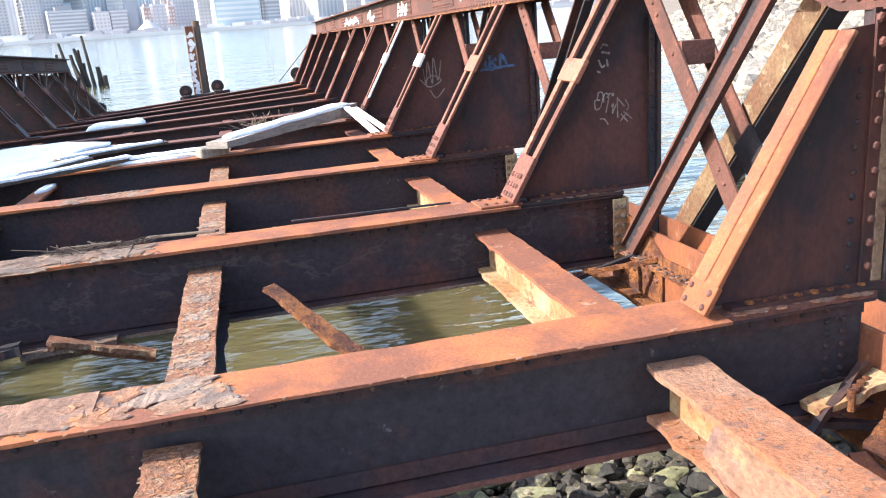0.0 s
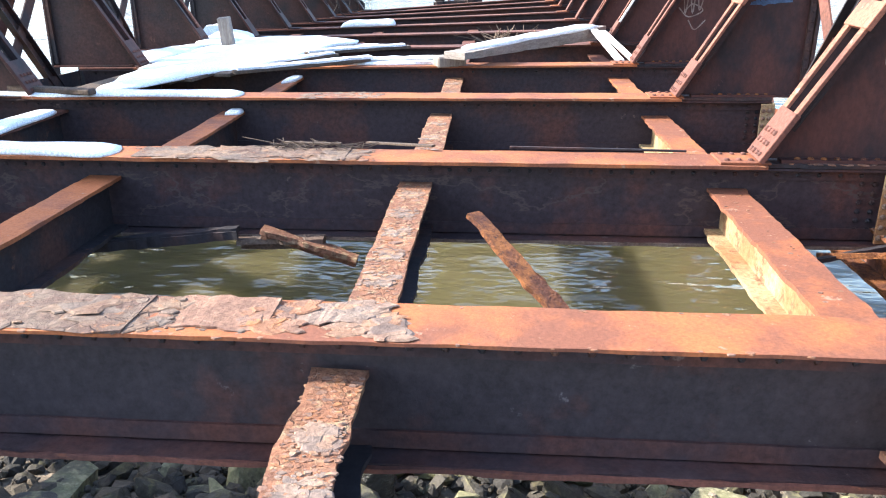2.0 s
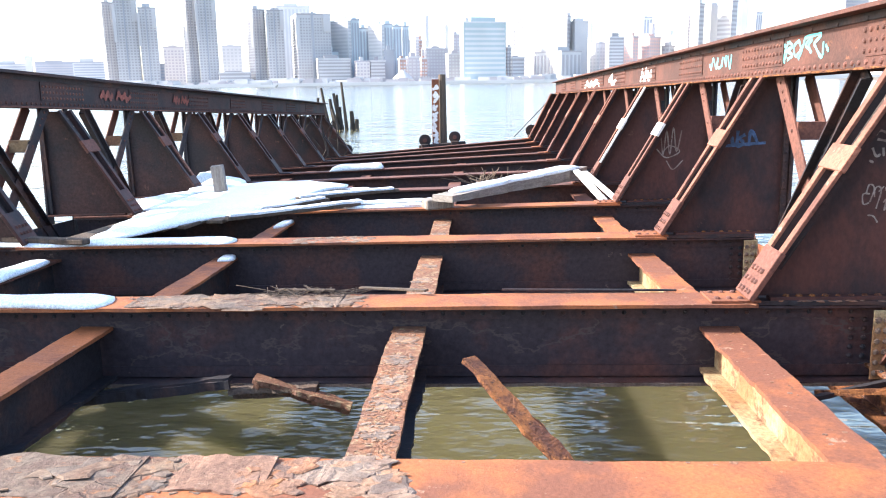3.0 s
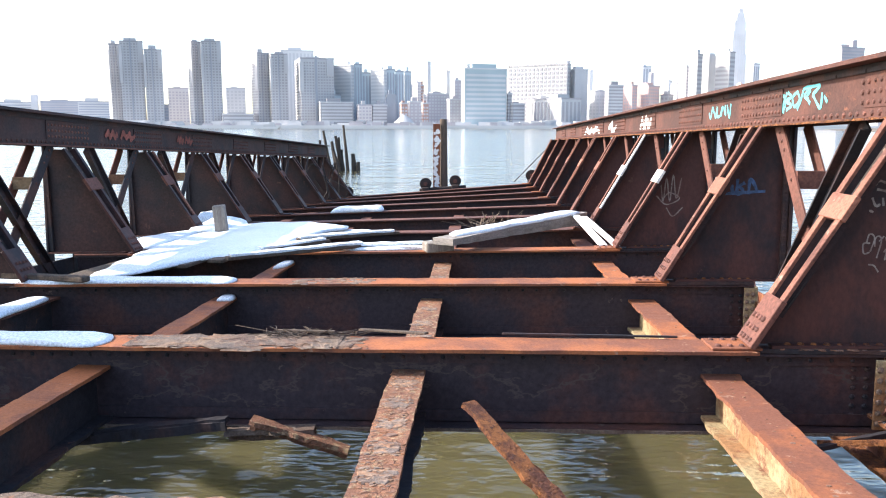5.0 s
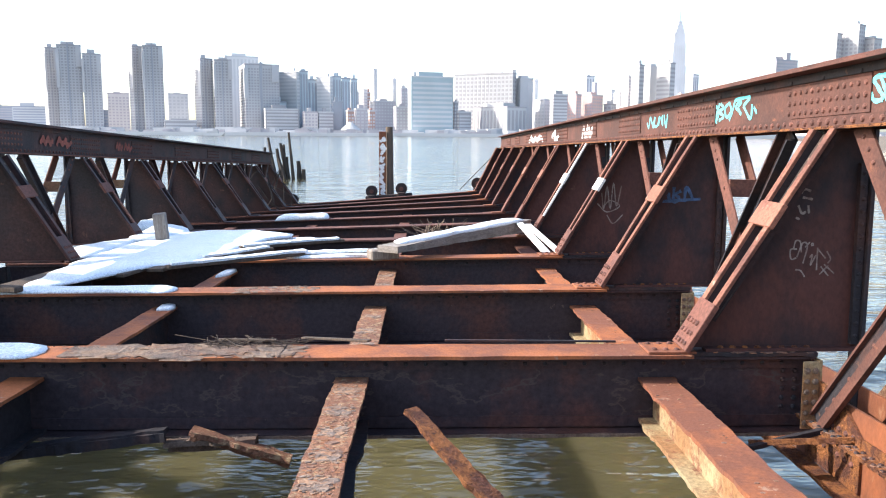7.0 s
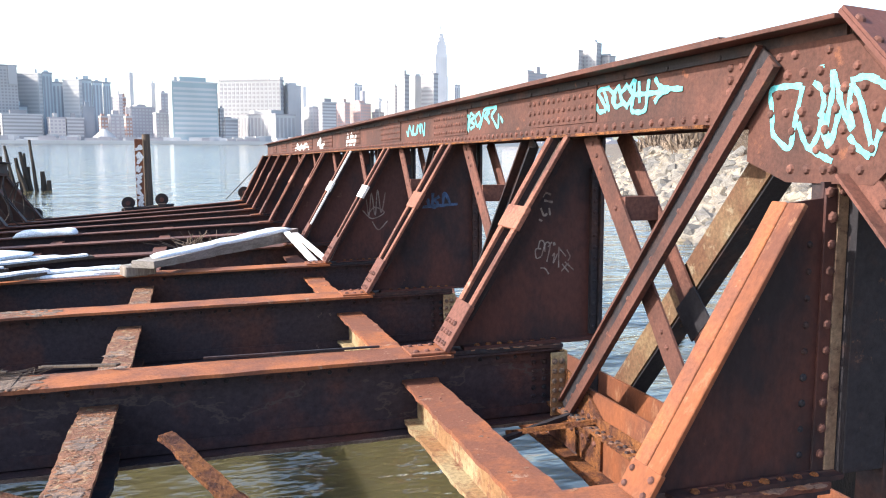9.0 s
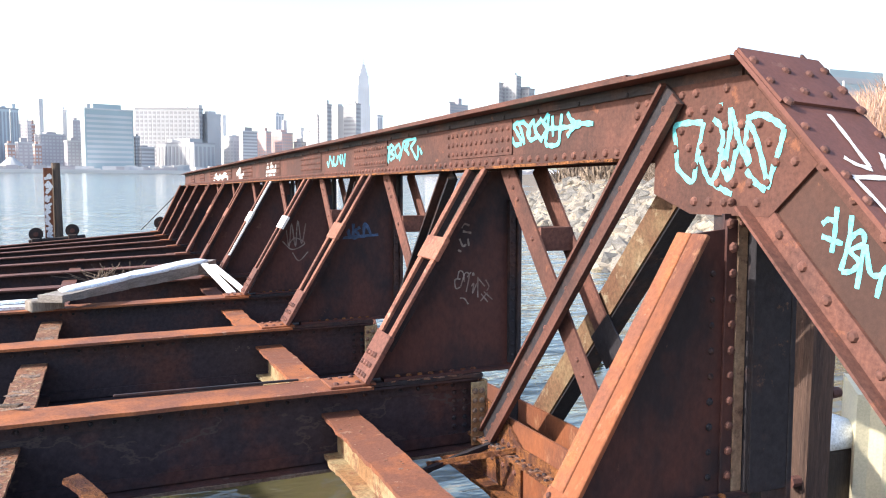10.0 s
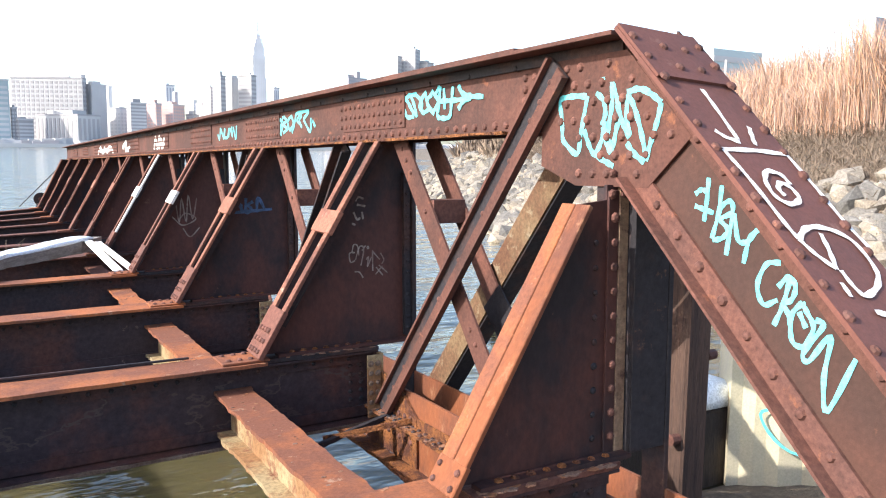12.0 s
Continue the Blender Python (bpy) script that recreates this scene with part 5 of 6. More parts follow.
def spire_tower():
    y = 1500
    t = thing("spire_tower", pose(far(313, 0, y)[0], y, LEVEL), "tall stepped stone skyscraper with a needle mast", "skyscraper", "city across the river")
    s = (y + 3.2) / 1003.2
    rows = [(18.5, 0, 88), (15.5, 88, 116), (13.2, 116, 127), (10.5, 127, 131.5), (7.5, 131.5, 136.5), (4.6, 136.5, 141)]
    bm = boxes(*[(-w * s / 2, w * s / 2, 0, w * s * 0.8, a * s, b * s) for w, a, b in rows])
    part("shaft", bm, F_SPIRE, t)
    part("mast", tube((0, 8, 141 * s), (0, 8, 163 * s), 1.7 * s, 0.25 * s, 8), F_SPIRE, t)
    bm = bmesh.new()
    for i in range(7):
        x = (-7.5 + i * 2.5) * s
        box(bm, x - 0.5, x + 0.5, -0.4, 0, 10 * s, 112 * s)
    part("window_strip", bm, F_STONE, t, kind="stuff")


spire_tower()
t = thing("quay", pose(0, 880, LEVEL), "long stone quay with low sheds and bare trees", "quay", kind="structure")
part("quay_wall", boxes((-900, 900, 0, 600, -2, 3.5)), F_STONE, t)
bm = bmesh.new()
r = random.Random(5)
for i in range(150):
    x = r.uniform(-640, 560)
    w, h = r.uniform(5, 26), r.uniform(1.0, 6)
    box(bm, x, x + w, r.uniform(5, 30), r.uniform(34, 50), 3.4, 3.5 + h)
part("shed_row", bm, F_GREY, t, kind="stuff")
bm = bmesh.new()
for i in range(90):
    x = r.uniform(-640, 560)
    box(bm, x, x + r.uniform(4, 14), r.uniform(1, 4), 5, 3.3, 3.5 + r.uniform(1, 5))
part("tree_row", bm, F_BROWN, t, kind="stuff")
# white tent with a peaked round roof
t = thing("tent", pose(far(-94, 0, 900)[0], 905, LEVEL + 3.5), "white peaked tent by the far quay", "tent")
bm = bmesh.new()
bmesh.ops.create_cone(bm, cap_ends=True, segments=16, radius1=12, radius2=2.0, depth=9, matrix=Matrix.Translation((0, 0, 7.5)))
part("canopy", bm, F_PALE, t)
part("tent_wall", boxes((-11, 11, -6, 6, 0, 3.2)), F_STONE, t)
# a small ferry under way
t = thing("ferry_boat", pose(far(-262, 0, 780)[0], 780, LEVEL), "small white ferry boat out on the river", "boat")
bm = boxes((-10, 10, -2.5, 2.5, 0, 2.2))
for v in bm.verts:
    if v.co.x > 5 and v.co.z < 1:
        v.co.x -= 3
part("hull", bm, F_STONE, t)
part("cabin", boxes((-7, 4, -2, 2, 2.2, 4.4), (-1, 3, -1.6, 1.6, 4.4, 6.3)), F_PALE, t)
part("mast", tube((-2, 0, 6), (-2, 0, 10), 0.25, 0.12, 6), F_GREY, t)
# large low blue-grey block and a pale lamp mast behind the reeds
t = thing("warehouse", pose(243, 200, 0), "long blue-grey warehouse behind the reeds", "warehouse")
part("body", boxes((-13, 13, 0, 8, -2, 38.5)), F_TEAL, t)
part("window_strip", boxes(*[(-13, 13, -0.2, 0, 6 + i * 4, 8 + i * 4) for i in range(8)]), F_GREY, t, kind="stuff")
t = thing("warehouse", pose(330, 200, 0), "dark brick block behind the reeds", "warehouse")
part("body", boxes((-5, 18, 0, 6, -2, 58)), F_BROWN, t)
t = thing("mast", pose(61.5, 49, ground_z(61.5, 49)), "slim white mast behind the reeds", "mast")
part("pole", tube((0, 0, 0), (0, 0, 10.2 - ground_z(61.5, 49)), 0.16, 0.13, 10), F_PALE, t)

# ---- far end of the bridge ----
def end_pile():
    t = thing("end_pile", SLOPE @ pose(-1.05, 31.2, -2.5), "dark timber pile with a whitewashed, scrawled board", "pile")
    part("pile", tube((0.22, 0.15, -0.6), (0.17, 0.15, 5.1), 0.19, 0.15, 12, rings=6, wob=0.12, seed=3), WOOD_DARK, t)
    part("board", boxes((-0.26, 0.04, -0.06, 0.04, 0.4, 4.9), bevel=0.01), RUST_SIENNA, t, "brown board scrawled with white")
    strokes("scrawl", [[(RNG.uniform(0, 0.5), i * 0.06 + RNG.uniform(0, 0.05)), (RNG.uniform(0.4, 1), i * 0.06 + RNG.uniform(0, 0.09)), (RNG.uniform(0, 0.6), i * 0.06 + RNG.uniform(0.02, 0.1))] for i in range(15)] + [[(RNG.uniform(0, 0.3), i * 0.08), (RNG.uniform(0.6, 1), i * 0.08 + 0.05)] for i in range(12)], (-0.24, -0.064, 1.4), (0.26, 0, 0), (0, 0, 3.5), 0.10, WHITE_PAINT, t)
    return t


end_pile()


def sheave(x, z, y=31.0):
    t = thing("cable_sheave", SLOPE @ pose(x, y, z), "black iron cable sheave at the bridge end", "sheave", "sheaves at the bridge end")
    part("wheel", tube((0, -0.12, 0), (0, 0.12, 0), 0.25, 0.25, 18), IRON_AND_SHADE, t)
    part("hub", tube((0, -0.16, 0), (0, 0.16, 0), 0.09, 0.09, 10), RUST_BROWN, t)
    part("cheek", boxes((-0.16, 0.16, -0.2, 0.2, -0.75, -0.15), bevel=0.03), IRON_AND_SHADE, t)


for x, z in ((-1.62, -0.14), (-0.35, -0.02), (2.9, 0.22), (3.5, 0.22), (-5.5, -0.5), (-5.0, -0.52)):
    sheave(x, z)
t = thing("end_fender", on_beam(10) @ pose(0, 0.55, 0), "dark timber fender along the bridge end", "fender")
part("timber", boxes((-5.9, 4.2, -0.2, 0.2, -0.75, -0.1), bevel=0.03), WOOD_DARK, t)
part("timber", boxes((-1.9, 0.1, -0.14, 0.2, -0.1, 0.1), bevel=0.03), IRON_AND_SHADE, t)
t = thing("cable", SLOPE @ pose(0, 0, 0), "thin slack wire rope at the bridge end", "cable")
part("rope", tube((3.7, 30.4, 1.6), (2.2, 32.0, -0.1), 0.018, 0.018, 6), IRON_AND_SHADE, t)


r = random.Random(31)
for i in range(9):
    t = thing("wire_loop", SLOPE @ pose(-5.75 + 0.04 * i, 24.6 + 0.55 * i, -0.62 - 0.012 * i), "slack rusted wire tangled at the sunken truss", "wire", "tangled wires")
    pts = smooth_line([(r.uniform(-0.2, 0.3), 0, 0), (r.uniform(-0.5, 0.5), 0.2, r.uniform(0.5, 0.9)), (r.uniform(-0.4, 0.6), 0.1, r.uniform(0.9, 1.5)), (r.uniform(-0.1, 0.9), 0, r.uniform(0.2, 0.7)), (r.uniform(0.2, 1.0), 0.1, 0)], 5)
    bm = bmesh.new()
    for p, q in zip(pts, pts[1:]):
        tube(p, q, 0.022, 0.022, 5, bm)
    part("strand", bm, IRON_AND_SHADE, t)


def dolphin(x, y, rows, label):
    t = thing("pile_cluster", pose(x, y, LEVEL), label, "piles", "rotting piles in the river")
    for i, (dx, dy, h, lx, ly, rad) in enumerate(rows):
        part("pile", tube((dx, dy, -1.2), (dx + lx - 0.1 * h * (1 + i % 3), dy + ly, h), rad * 0.85, rad * 0.45, 9, rings=5, wob=0.5, seed=i), WOOD_ROT, t)
    return t


dolphin(-10.3, 56, [(0.1, 0, 3.0, -0.4, 0, 0.2), (0.5, 0.2, 2.2, -0.1, 0.1, 0.22), (0.9, -0.1, 1.5, -0.3, 0, 0.24), (1.3, 0, 3.4, -0.05, 0, 0.17), (-0.6, 0.2, 1.2, 0.1, 0, 0.2), (-1.2, 0.3, 0.7, 0.1, 0, 0.22), (0.4, 0.6, 2.5, 0.3, 0, 0.2), (0.2, 0.4, 1.9, -0.7, 0, 0.26), (0.7, 0.5, 1.6, 0.4, 0, 0.3), (1.0, 0.3, 2.6, -0.5, 0, 0.24), (1.6, 0.3, 1.3, 0.2, 0, 0.28), (-0.2, 0.5, 1.7, -0.3, 0, 0.26), (1.9, 0.2, 0.7, 0.1, 0, 0.3), (-0.9, 0, 2.3, 0.5, 0, 0.2)], "cluster of leaning rotten timber piles in water")
dolphin(9.6, 9.6, [(0, 0, 0.5, 0.02, 0, 0.17), (0.9, 1.4, 0.45, 0, 0, 0.15)], "stubs of old timber piles in water")
dolphin(8.2, 4.7, [(0, 0, 0.9, 0.02, 0.0, 0.2)], "stub of an old timber pile in water")
dolphin(11.4, 19.0, [(0, 0, 0.8, 0, 0, 0.2)], "stub of an old timber pile in water")


# ---- snow ----
def snow_patch(outline, top, label, m, seed, res=26, thick=0.1, base=0.0):
    """A heap of snow: an outline of (x, y), rounded and uneven, highest inside."""
    bm = bmesh.new()
    n = len(outline)
    ring0 = smooth_line([(*p, 0) for p in outline + outline[:1]], res // n + 3)[:-1]
    cx = sum(p.x for p in ring0) / len(ring0)
    cy = sum(p.y for p in ring0) / len(ring0)
    levels = [(1.0, 0.0), (1.0, 0.35), (0.93, 0.75), (0.75, 0.95), (0.45, 1.0), (0.15, 1.02)]
    rings = []
    for f, h in levels:
        ring = []
        for p in ring0:
            x, y = cx + (p.x - cx) * f, cy + (p.y - cy) * f
            e = 1 + 0.05 * noise.noise(Vector((p.x * 2.3, p.y * 2.3, seed)))
            x, y = cx + (x - cx) * e, cy + (y - cy) * e
            z = base + thick * h * (1 + 0.6 * noise.noise(Vector((x * 1.6, y * 1.6, seed + 4)))) + (top(x, y) if top else 0)
            ring.append(bm.verts.new((x, y, z)))
        rings.append(ring)
    for a, b in zip(rings, rings[1:]):
        for i in range(len(a)):
            j = (i + 1) % len(a)
            bm.faces.new((a[i], a[j], b[j], b[i]))
    bm.faces.new(rings[-1])
    bm.faces.new(rings[0][::-1])
    for f in bm.faces:
        f.smooth = True
    return solo("snow_patch", bm, SNOW, m, label, "snow", "patches of snow")


def strip(k, x0, x1, y0, y1, seed, label, thick=0.045, z=0.0):
    r = random.Random(seed)
    n = max(4, int((x1 - x0) / 0.35))
    o = [(x0 + (x1 - x0) * i / n, y0 + r.uniform(0, 0.06)) for i in range(n + 1)] + [(x1 - (x1 - x0) * i / n, y1 - r.uniform(0, 0.06)) for i in range(n + 1)]
    return snow_patch(o, None, label, beam_top(k), seed, thick=thick, base=z)


strip(1, -5.5, -2.35, -0.21, 0.2, 1, "strip of snow lying on a floor beam")
strip(2, -5.3, -2.25, -0.21, 0.2, 2, "strip of snow lying on a floor beam")
strip(3, -3.0, 0.0, -0.05, 0.2, 3, "thin strip of snow on a floor beam", 0.05)
strip(4, -4.4, -1.4, -0.2, 0.2, 4, "strip of snow lying on a floor beam", 0.055)
strip(6, -3.3, -1.95, -0.25, 0.25, 5, "rounded lump of snow on a floor beam", 0.15)
m = on_beam(1)
snow_patch([(-4.62, 1.4), (-4.62, 2.0), (-4.60, 2.75), (-4.38, 2.8), (-4.36, 2.0), (-4.38, 1.3)], None, "strip of snow on a stringer", m, 9, thick=0.06, base=-0.2)
snow_patch([(-2.36, 2.75), (-2.36, 2.98), (-2.22, 3.0), (-2.2, 2.8)], None, "small lump of snow on a stringer's end", m, 10, thick=0.05, base=-0.2)
snow_patch([(-2.38, 2.3), (-2.38, 2.98), (-2.22, 3.0), (-2.24, 2.5)], None, "small lump of snow on a stringer's end", on_beam(2), 11, thick=0.05, base=-0.2)

# collapsed decking under the large sheet of snow
DECK = on_beam(3)
t = thing("fallen_deck", DECK, "fallen timber decking lying loose across the beams", "decking")
r = random.Random(12)
for i in range(6):
    x = -4.32 + i * 0.27
    bm = bmesh.new()
    box(bm, -0.12, 0.12, -2.75 + 0.28 * i + r.uniform(-0.1, 0.1), 3.2 + r.uniform(-0.6, 0.5), 0.0, 0.05, 0.008, pose(x, 0, 0.004 * i, 0, 0, -6 + r.uniform(-2, 2)))
    part("plank", bm, WOOD_DARK, t)
snow_patch([(-4.2, -2.75), (-3.7, -2.35), (-3.2, -1.05), (-2.8, -0.9), (-2.5, 0.3), (-2.3, 1.9), (-1.85, 2.85), (-2.35, 3.7), (-3.8, 4.2), (-4.4, 3.1), (-4.55, 0.6), (-4.45, -1.1)], None, "broad sheet of snow over fallen decking", DECK, 21, 48, 0.07, 0.05)
snow_patch([(-4.9, 2.6), (-4.2, 2.9), (-4.1, 3.9), (-4.5, 4.6), (-5.0, 4.2)], None, "heap of snow against the sunken truss", DECK, 23, 24, 0.16, 0.0)
snow_patch([(-5.25, 0.4), (-4.7, 0.5), (-4.62, 1.6), (-4.75, 2.7), (-5.1, 2.5), (-5.3, 1.4)], None, "dirty heap of snow at the sunken truss", DECK, 24, 30, 0.10, 0.0)
snow_patch([(-5.5, 4.6), (-5.1, 4.9), (-5.15, 5.6), (-5.6, 5.7)], None, "dirty heap of snow at the sunken truss", DECK, 25, 20, 0.22, 0.0)
for i, (x, y, a, ln) in enumerate(((-2.0, -0.55, -52, 2.3), (-1.6, 1.5, -60, 1.9), (-2.3, 0.3, -35, 1.5), (-0.9, 0.15, -80, 1.9))):
    bm = bmesh.new()
    box(bm, -0.07, 0.07, -ln / 2, ln / 2, 0, 0.05, 0.008)
    solo("fallen_board", bm, WOOD_DARK, DECK @ pose(x, y, 0.06 - 0.01 * i, 0, 3, a), "dark broken board with a crust of snow", "board", "broken boards")
    bm = ragged(-0.075, 0.07, -ln / 2 + 0.05, ln / 2 - 0.1, 0.052, 0.085, 0.1, 0.03, i, "y")
    solo("snow_crust", bm, SNOW, DECK @ pose(x, y, 0.06 - 0.01 * i, 0, 3, a), "crust of snow on a broken board", "snow", "patches of snow")
bm = bmesh.new()
box(bm, -0.11, 0.11, -0.1, 0.1, 0, 0.72, 0.015)
solo("timber_post", bm, WOOD_GREY, on_beam(4) @ pose(-4.12, -0.7, -0.08, 3, -4, 8), "short grey upright timber post in the snow", "post")
bm = bmesh.new()
box(bm, -0.07, 0.07, -0.6, 0.6, 0, 0.07, 0.015)
solo("fallen_board", bm, WOOD_DARK, on_beam(2) @ pose(-4.5, -0.1, 0.06, 0, 0, 76), "dark fallen board lying in snow", "board", "broken boards")

# ---- the big timber with snow on its top ----
a, b = on_beam(3) @ Vector((0.25, -0.42, 0.16)), on_beam(4) @ Vector((2.55, -0.05, 0.17))
mid = (a + b) / 2
way = (b - a)
yaw, rise = math.degrees(math.atan2(-way.x, way.y)), math.degrees(math.asin(way.z / way.length))
TIM = pose(*mid) @ pose(0, 0, 0, rise, 0, yaw)
ln = way.length / 2
t = thing("fallen_timber", TIM, "weathered grey squared timber lying across the floor beams", "timber")
bm = ragged(-0.17, 0.17, -ln - 0.2, ln + 0.1, -0.07, 0.15, 0.06, 0.03, 8, "y")
for v in bm.verts:
    near = max(0.0, min(1.0, 1 - (v.co.y + ln) / (2 * ln)))
    v.co.z += near * (0.07 if v.co.z < 0.05 else -0.05)
part("baulk", bm, WOOD_FLAT, t)
snow_patch([(-0.19, -ln + 0.25), (-0.20, -0.6), (-0.20, 0.3), (-0.19, ln - 0.1), (0.0, ln + 0.06), (0.16, ln - 0.3), (0.17, 0.2), (0.12, -0.5), (0.16, -0.9), (0.05, -ln + 0.15)], lambda x, y: -0.05 * max(0.0, 1 - (y + ln) / (2 * ln)), "crust of snow along a fallen timber", TIM, 18, 36, 0.06, 0.142)
bm = bmesh.new()
box(bm, -0.22, 0.22, -0.15, 0.15, -0.1, 0.06, 0.02)
solo("timber_block", bm, WOOD_GREY, on_beam(3) @ pose(0.05, -0.1, 0.1, 0, 0, 20), "split grey timber block on a floor beam", "block")
for i, (x0, y0, x1, y1, w) in enumerate(((2.62, 9.25, 2.48, 11.7, 0.13), (2.83, 9.3, 2.6, 11.4, 0.11))):
    bm = bmesh.new()
    bar((x0, y0, 0.02), (x1, y1, 0.26), w, 0.035, (0, 0, 1), bm, 0.006)
    solo("white_board", bm, WHITE_PAINT, SLOPE @ pose(0, 0, 0.0), "white painted board leaning on the timber", "board", "white boards")
bm = bmesh.new()
r = random.Random(4)
for i in range(60):
    x, y = r.uniform(0.6, 1.4), r.uniform(12.0, 12.7)
    bar((x, y, 0.0), (x + r.gauss(0, 0.25), y + r.gauss(0, 0.2), r.uniform(0.05, 0.35)), 0.008, 0.008, (0, 0, 1), bm)
solo("dry_weeds", bm, TWIG, on_beam(4) @ pose(0, -4 * SPAN, 0), "tangle of dry weeds on a floor beam", "weeds", kind="stuff")

# ---- wreckage between the first beams ----
def wreck(a, b, w, seed, label, mat, folded=True):
    t = thing("rusted_angle", SLOPE @ pose(0, 0, 0), label, "scrap", "rusted scrap")
    A, B = Vector(a), Vector(b)
    way = B - A
    m = Matrix((way.normalized().cross(Vector((0, 0, 1))).normalized(), way.normalized(), way.normalized().cross(Vector((0, 0, 1))).normalized().cross(way.normalized()))).transposed().to_4x4()
    m.translation = A
    bm = ragged(-w / 2, w / 2, 0, way.length, -0.02, 0.02, 0.022, 0.024, seed, "y")
    bmesh.ops.transform(bm, matrix=m, verts=bm.verts)
    part("leg", bm, mat, t)
    if not folded:
        return t
    bm = ragged(-w / 2 - 0.015, -w / 2 + 0.015, 0, way.length, -w * 0.8, 0.0, 0.04, 0.03, seed + 3, "y")
    bmesh.ops.transform(bm, matrix=m, verts=bm.verts)
    part("leg", bm, mat, t)
    return t


wreck((0.61, 2.2, -0.2), (1.28, 1.42, -0.67), 0.13, 3, "deeply rusted angle bar jutting up", RUST_DEEP)
wreck((1.36, 1.32, -0.66), (0.9, 0.1, -0.69), 0.10, 4, "black rusted bar under the jutting angle", RUST_AND_SHADE)
wreck((-1.08, 2.74, -0.54), (-0.32, 2.74, -0.77), 0.12, 5, "flaking rusted bar hanging from a floor beam", RUST_FLAKY)
wreck((-1.28, 2.76, -0.55), (-2.6, 2.76, -0.71), 0.09, 6, "dark bent bar hanging from a floor beam", RUST_AND_SHADE)
wreck((-1.3, 2.80, -0.66), (-0.6, 2.82, -0.64), 0.12, 7, "grey scaled bar under a floor beam", SCALE_GREY)
wreck((3.2, 2.62, -0.60), (3.84, 2.3, -0.46), 0.03, 9, "bent black bracing bar at the truss foot", RUST_DEEP)
wreck((2.80, 2.5, -0.68), (3.84, 2.65, -0.50), 0.04, 10, "bent rusted bracing bar at the truss foot", RUST_AND_SHADE)
wreck((3.36, -0.24, -0.57), (3.86, -0.20, -0.47), 0.15, 11, "pale crumpled rusted gusset plate at the truss foot", RUST_YELLOW, False)
wreck((3.26, -0.36, -0.63), (3.80, -0.14, -0.42), 0.045, 12, "bent black bracing bar with bolts at the truss foot", RUST_AND_SHADE)
wreck((3.50, -0.56, -0.70), (3.88, -0.34, -0.58), 0.10, 13, "torn rusted bracing plate at the truss foot", RUST_DEEP)
wreck((3.40, -0.55, -0.68), (3.30, -0.98, -0.84), 0.10, 14, "torn rusted bracing plate at the truss foot", RUST_SIENNA)
wreck((3.62, -0.62, -0.62), (3.68, -0.80, -0.98), 0.09, 15, "pale flaking stub of a bracing bar", RUST_YELLOW, False)
wreck((3.15, -0.10, -0.66), (3.84, -0.30, -0.72), 0.05, 16, "dark bent bracing rod at the truss foot", RUST_AND_SHADE)
t = thing("bolt_row", SLOPE @ pose(3.56, -0.30, -0.53), "rusty bolts through the broken bracing plate", "bolt", "bolts at the truss foot")
for i in range(4):
    part("bolt", tube((0.06 * i, 0.035 * i, -0.05), (0.06 * i, 0.035 * i, 0.07), 0.026, 0.022, 8), RUST_DEEP, t)
for k in (1, 2, 3):
    t = thing("connection_angle", on_beam(k) @ pose(3.86, -0.03, -0.6), "yellowed riveted angle at the floor beam's end", "bracket", "angles at the beam ends")
    part("leg", boxes((-0.02, 0.0, -0.16, 0.0, 0, 0.58), bevel=0.003), RUST_YELLOW, t)
    part("leg", boxes((-0.15, -0.022, -0.16, -0.14, 0.02, 0.57), bevel=0.003), RUST_YELLOW, t)
    rivets(t, [(-0.055 - 0.065 * j, -0.161, 0.07 + 0.085 * i) for i in range(6) for j in range(2)], (0, -1, 0), 0.026, SCALE_GREY)
    rivet_field(t, [(-0.022, y, 0.05 + 0.07 * i) for i in range(8) for y in (-0.05, -0.12)], (-1, 0, 0), 0.026)
# loose sticks and a rod left on the second beam
for a, b, w, mat, name, label in (((-0.36, 3.66, -0.03), (0.26, 3.2, 0.055), 0.05, WOOD_DARK, "thin_board", "thin dark board lying across a floor beam"),
                                  ((0.88, 3.27, 0.042), (2.3, 3.24, 0.042), 0.02, RUST_AND_SHADE, "thin_rod", "thin rusty rod lying along a floor beam"),
                                  ((-1.0, 3.3, 0.04), (-0.5, 3.2, 0.06), 0.03, WOOD_DARK, "thin_board", "thin dark board lying across a floor beam")):
    bm = bmesh.new()
    bar(a, b, w, 0.018, (0, 0, 1), bm, 0.003)
    solo(name, bm, mat, SLOPE.copy(), label, "scrap", "loose sticks")
bm = bmesh.new()
r = random.Random(14)
for i in range(70):
    x, y = r.uniform(-1.1, -0.3), r.uniform(3.1, 3.3)
    bar((x, y, 0.03), (x + r.gauss(0, 0.14), y + r.gauss(0, 0.06), r.uniform(0.035, 0.075)), 0.005, 0.005, (0, 0, 1), bm)
solo("dry_weeds", bm, WOOD_DARK, SLOPE.copy(), "tangle of dry weeds on a floor beam", "weeds", kind="stuff")
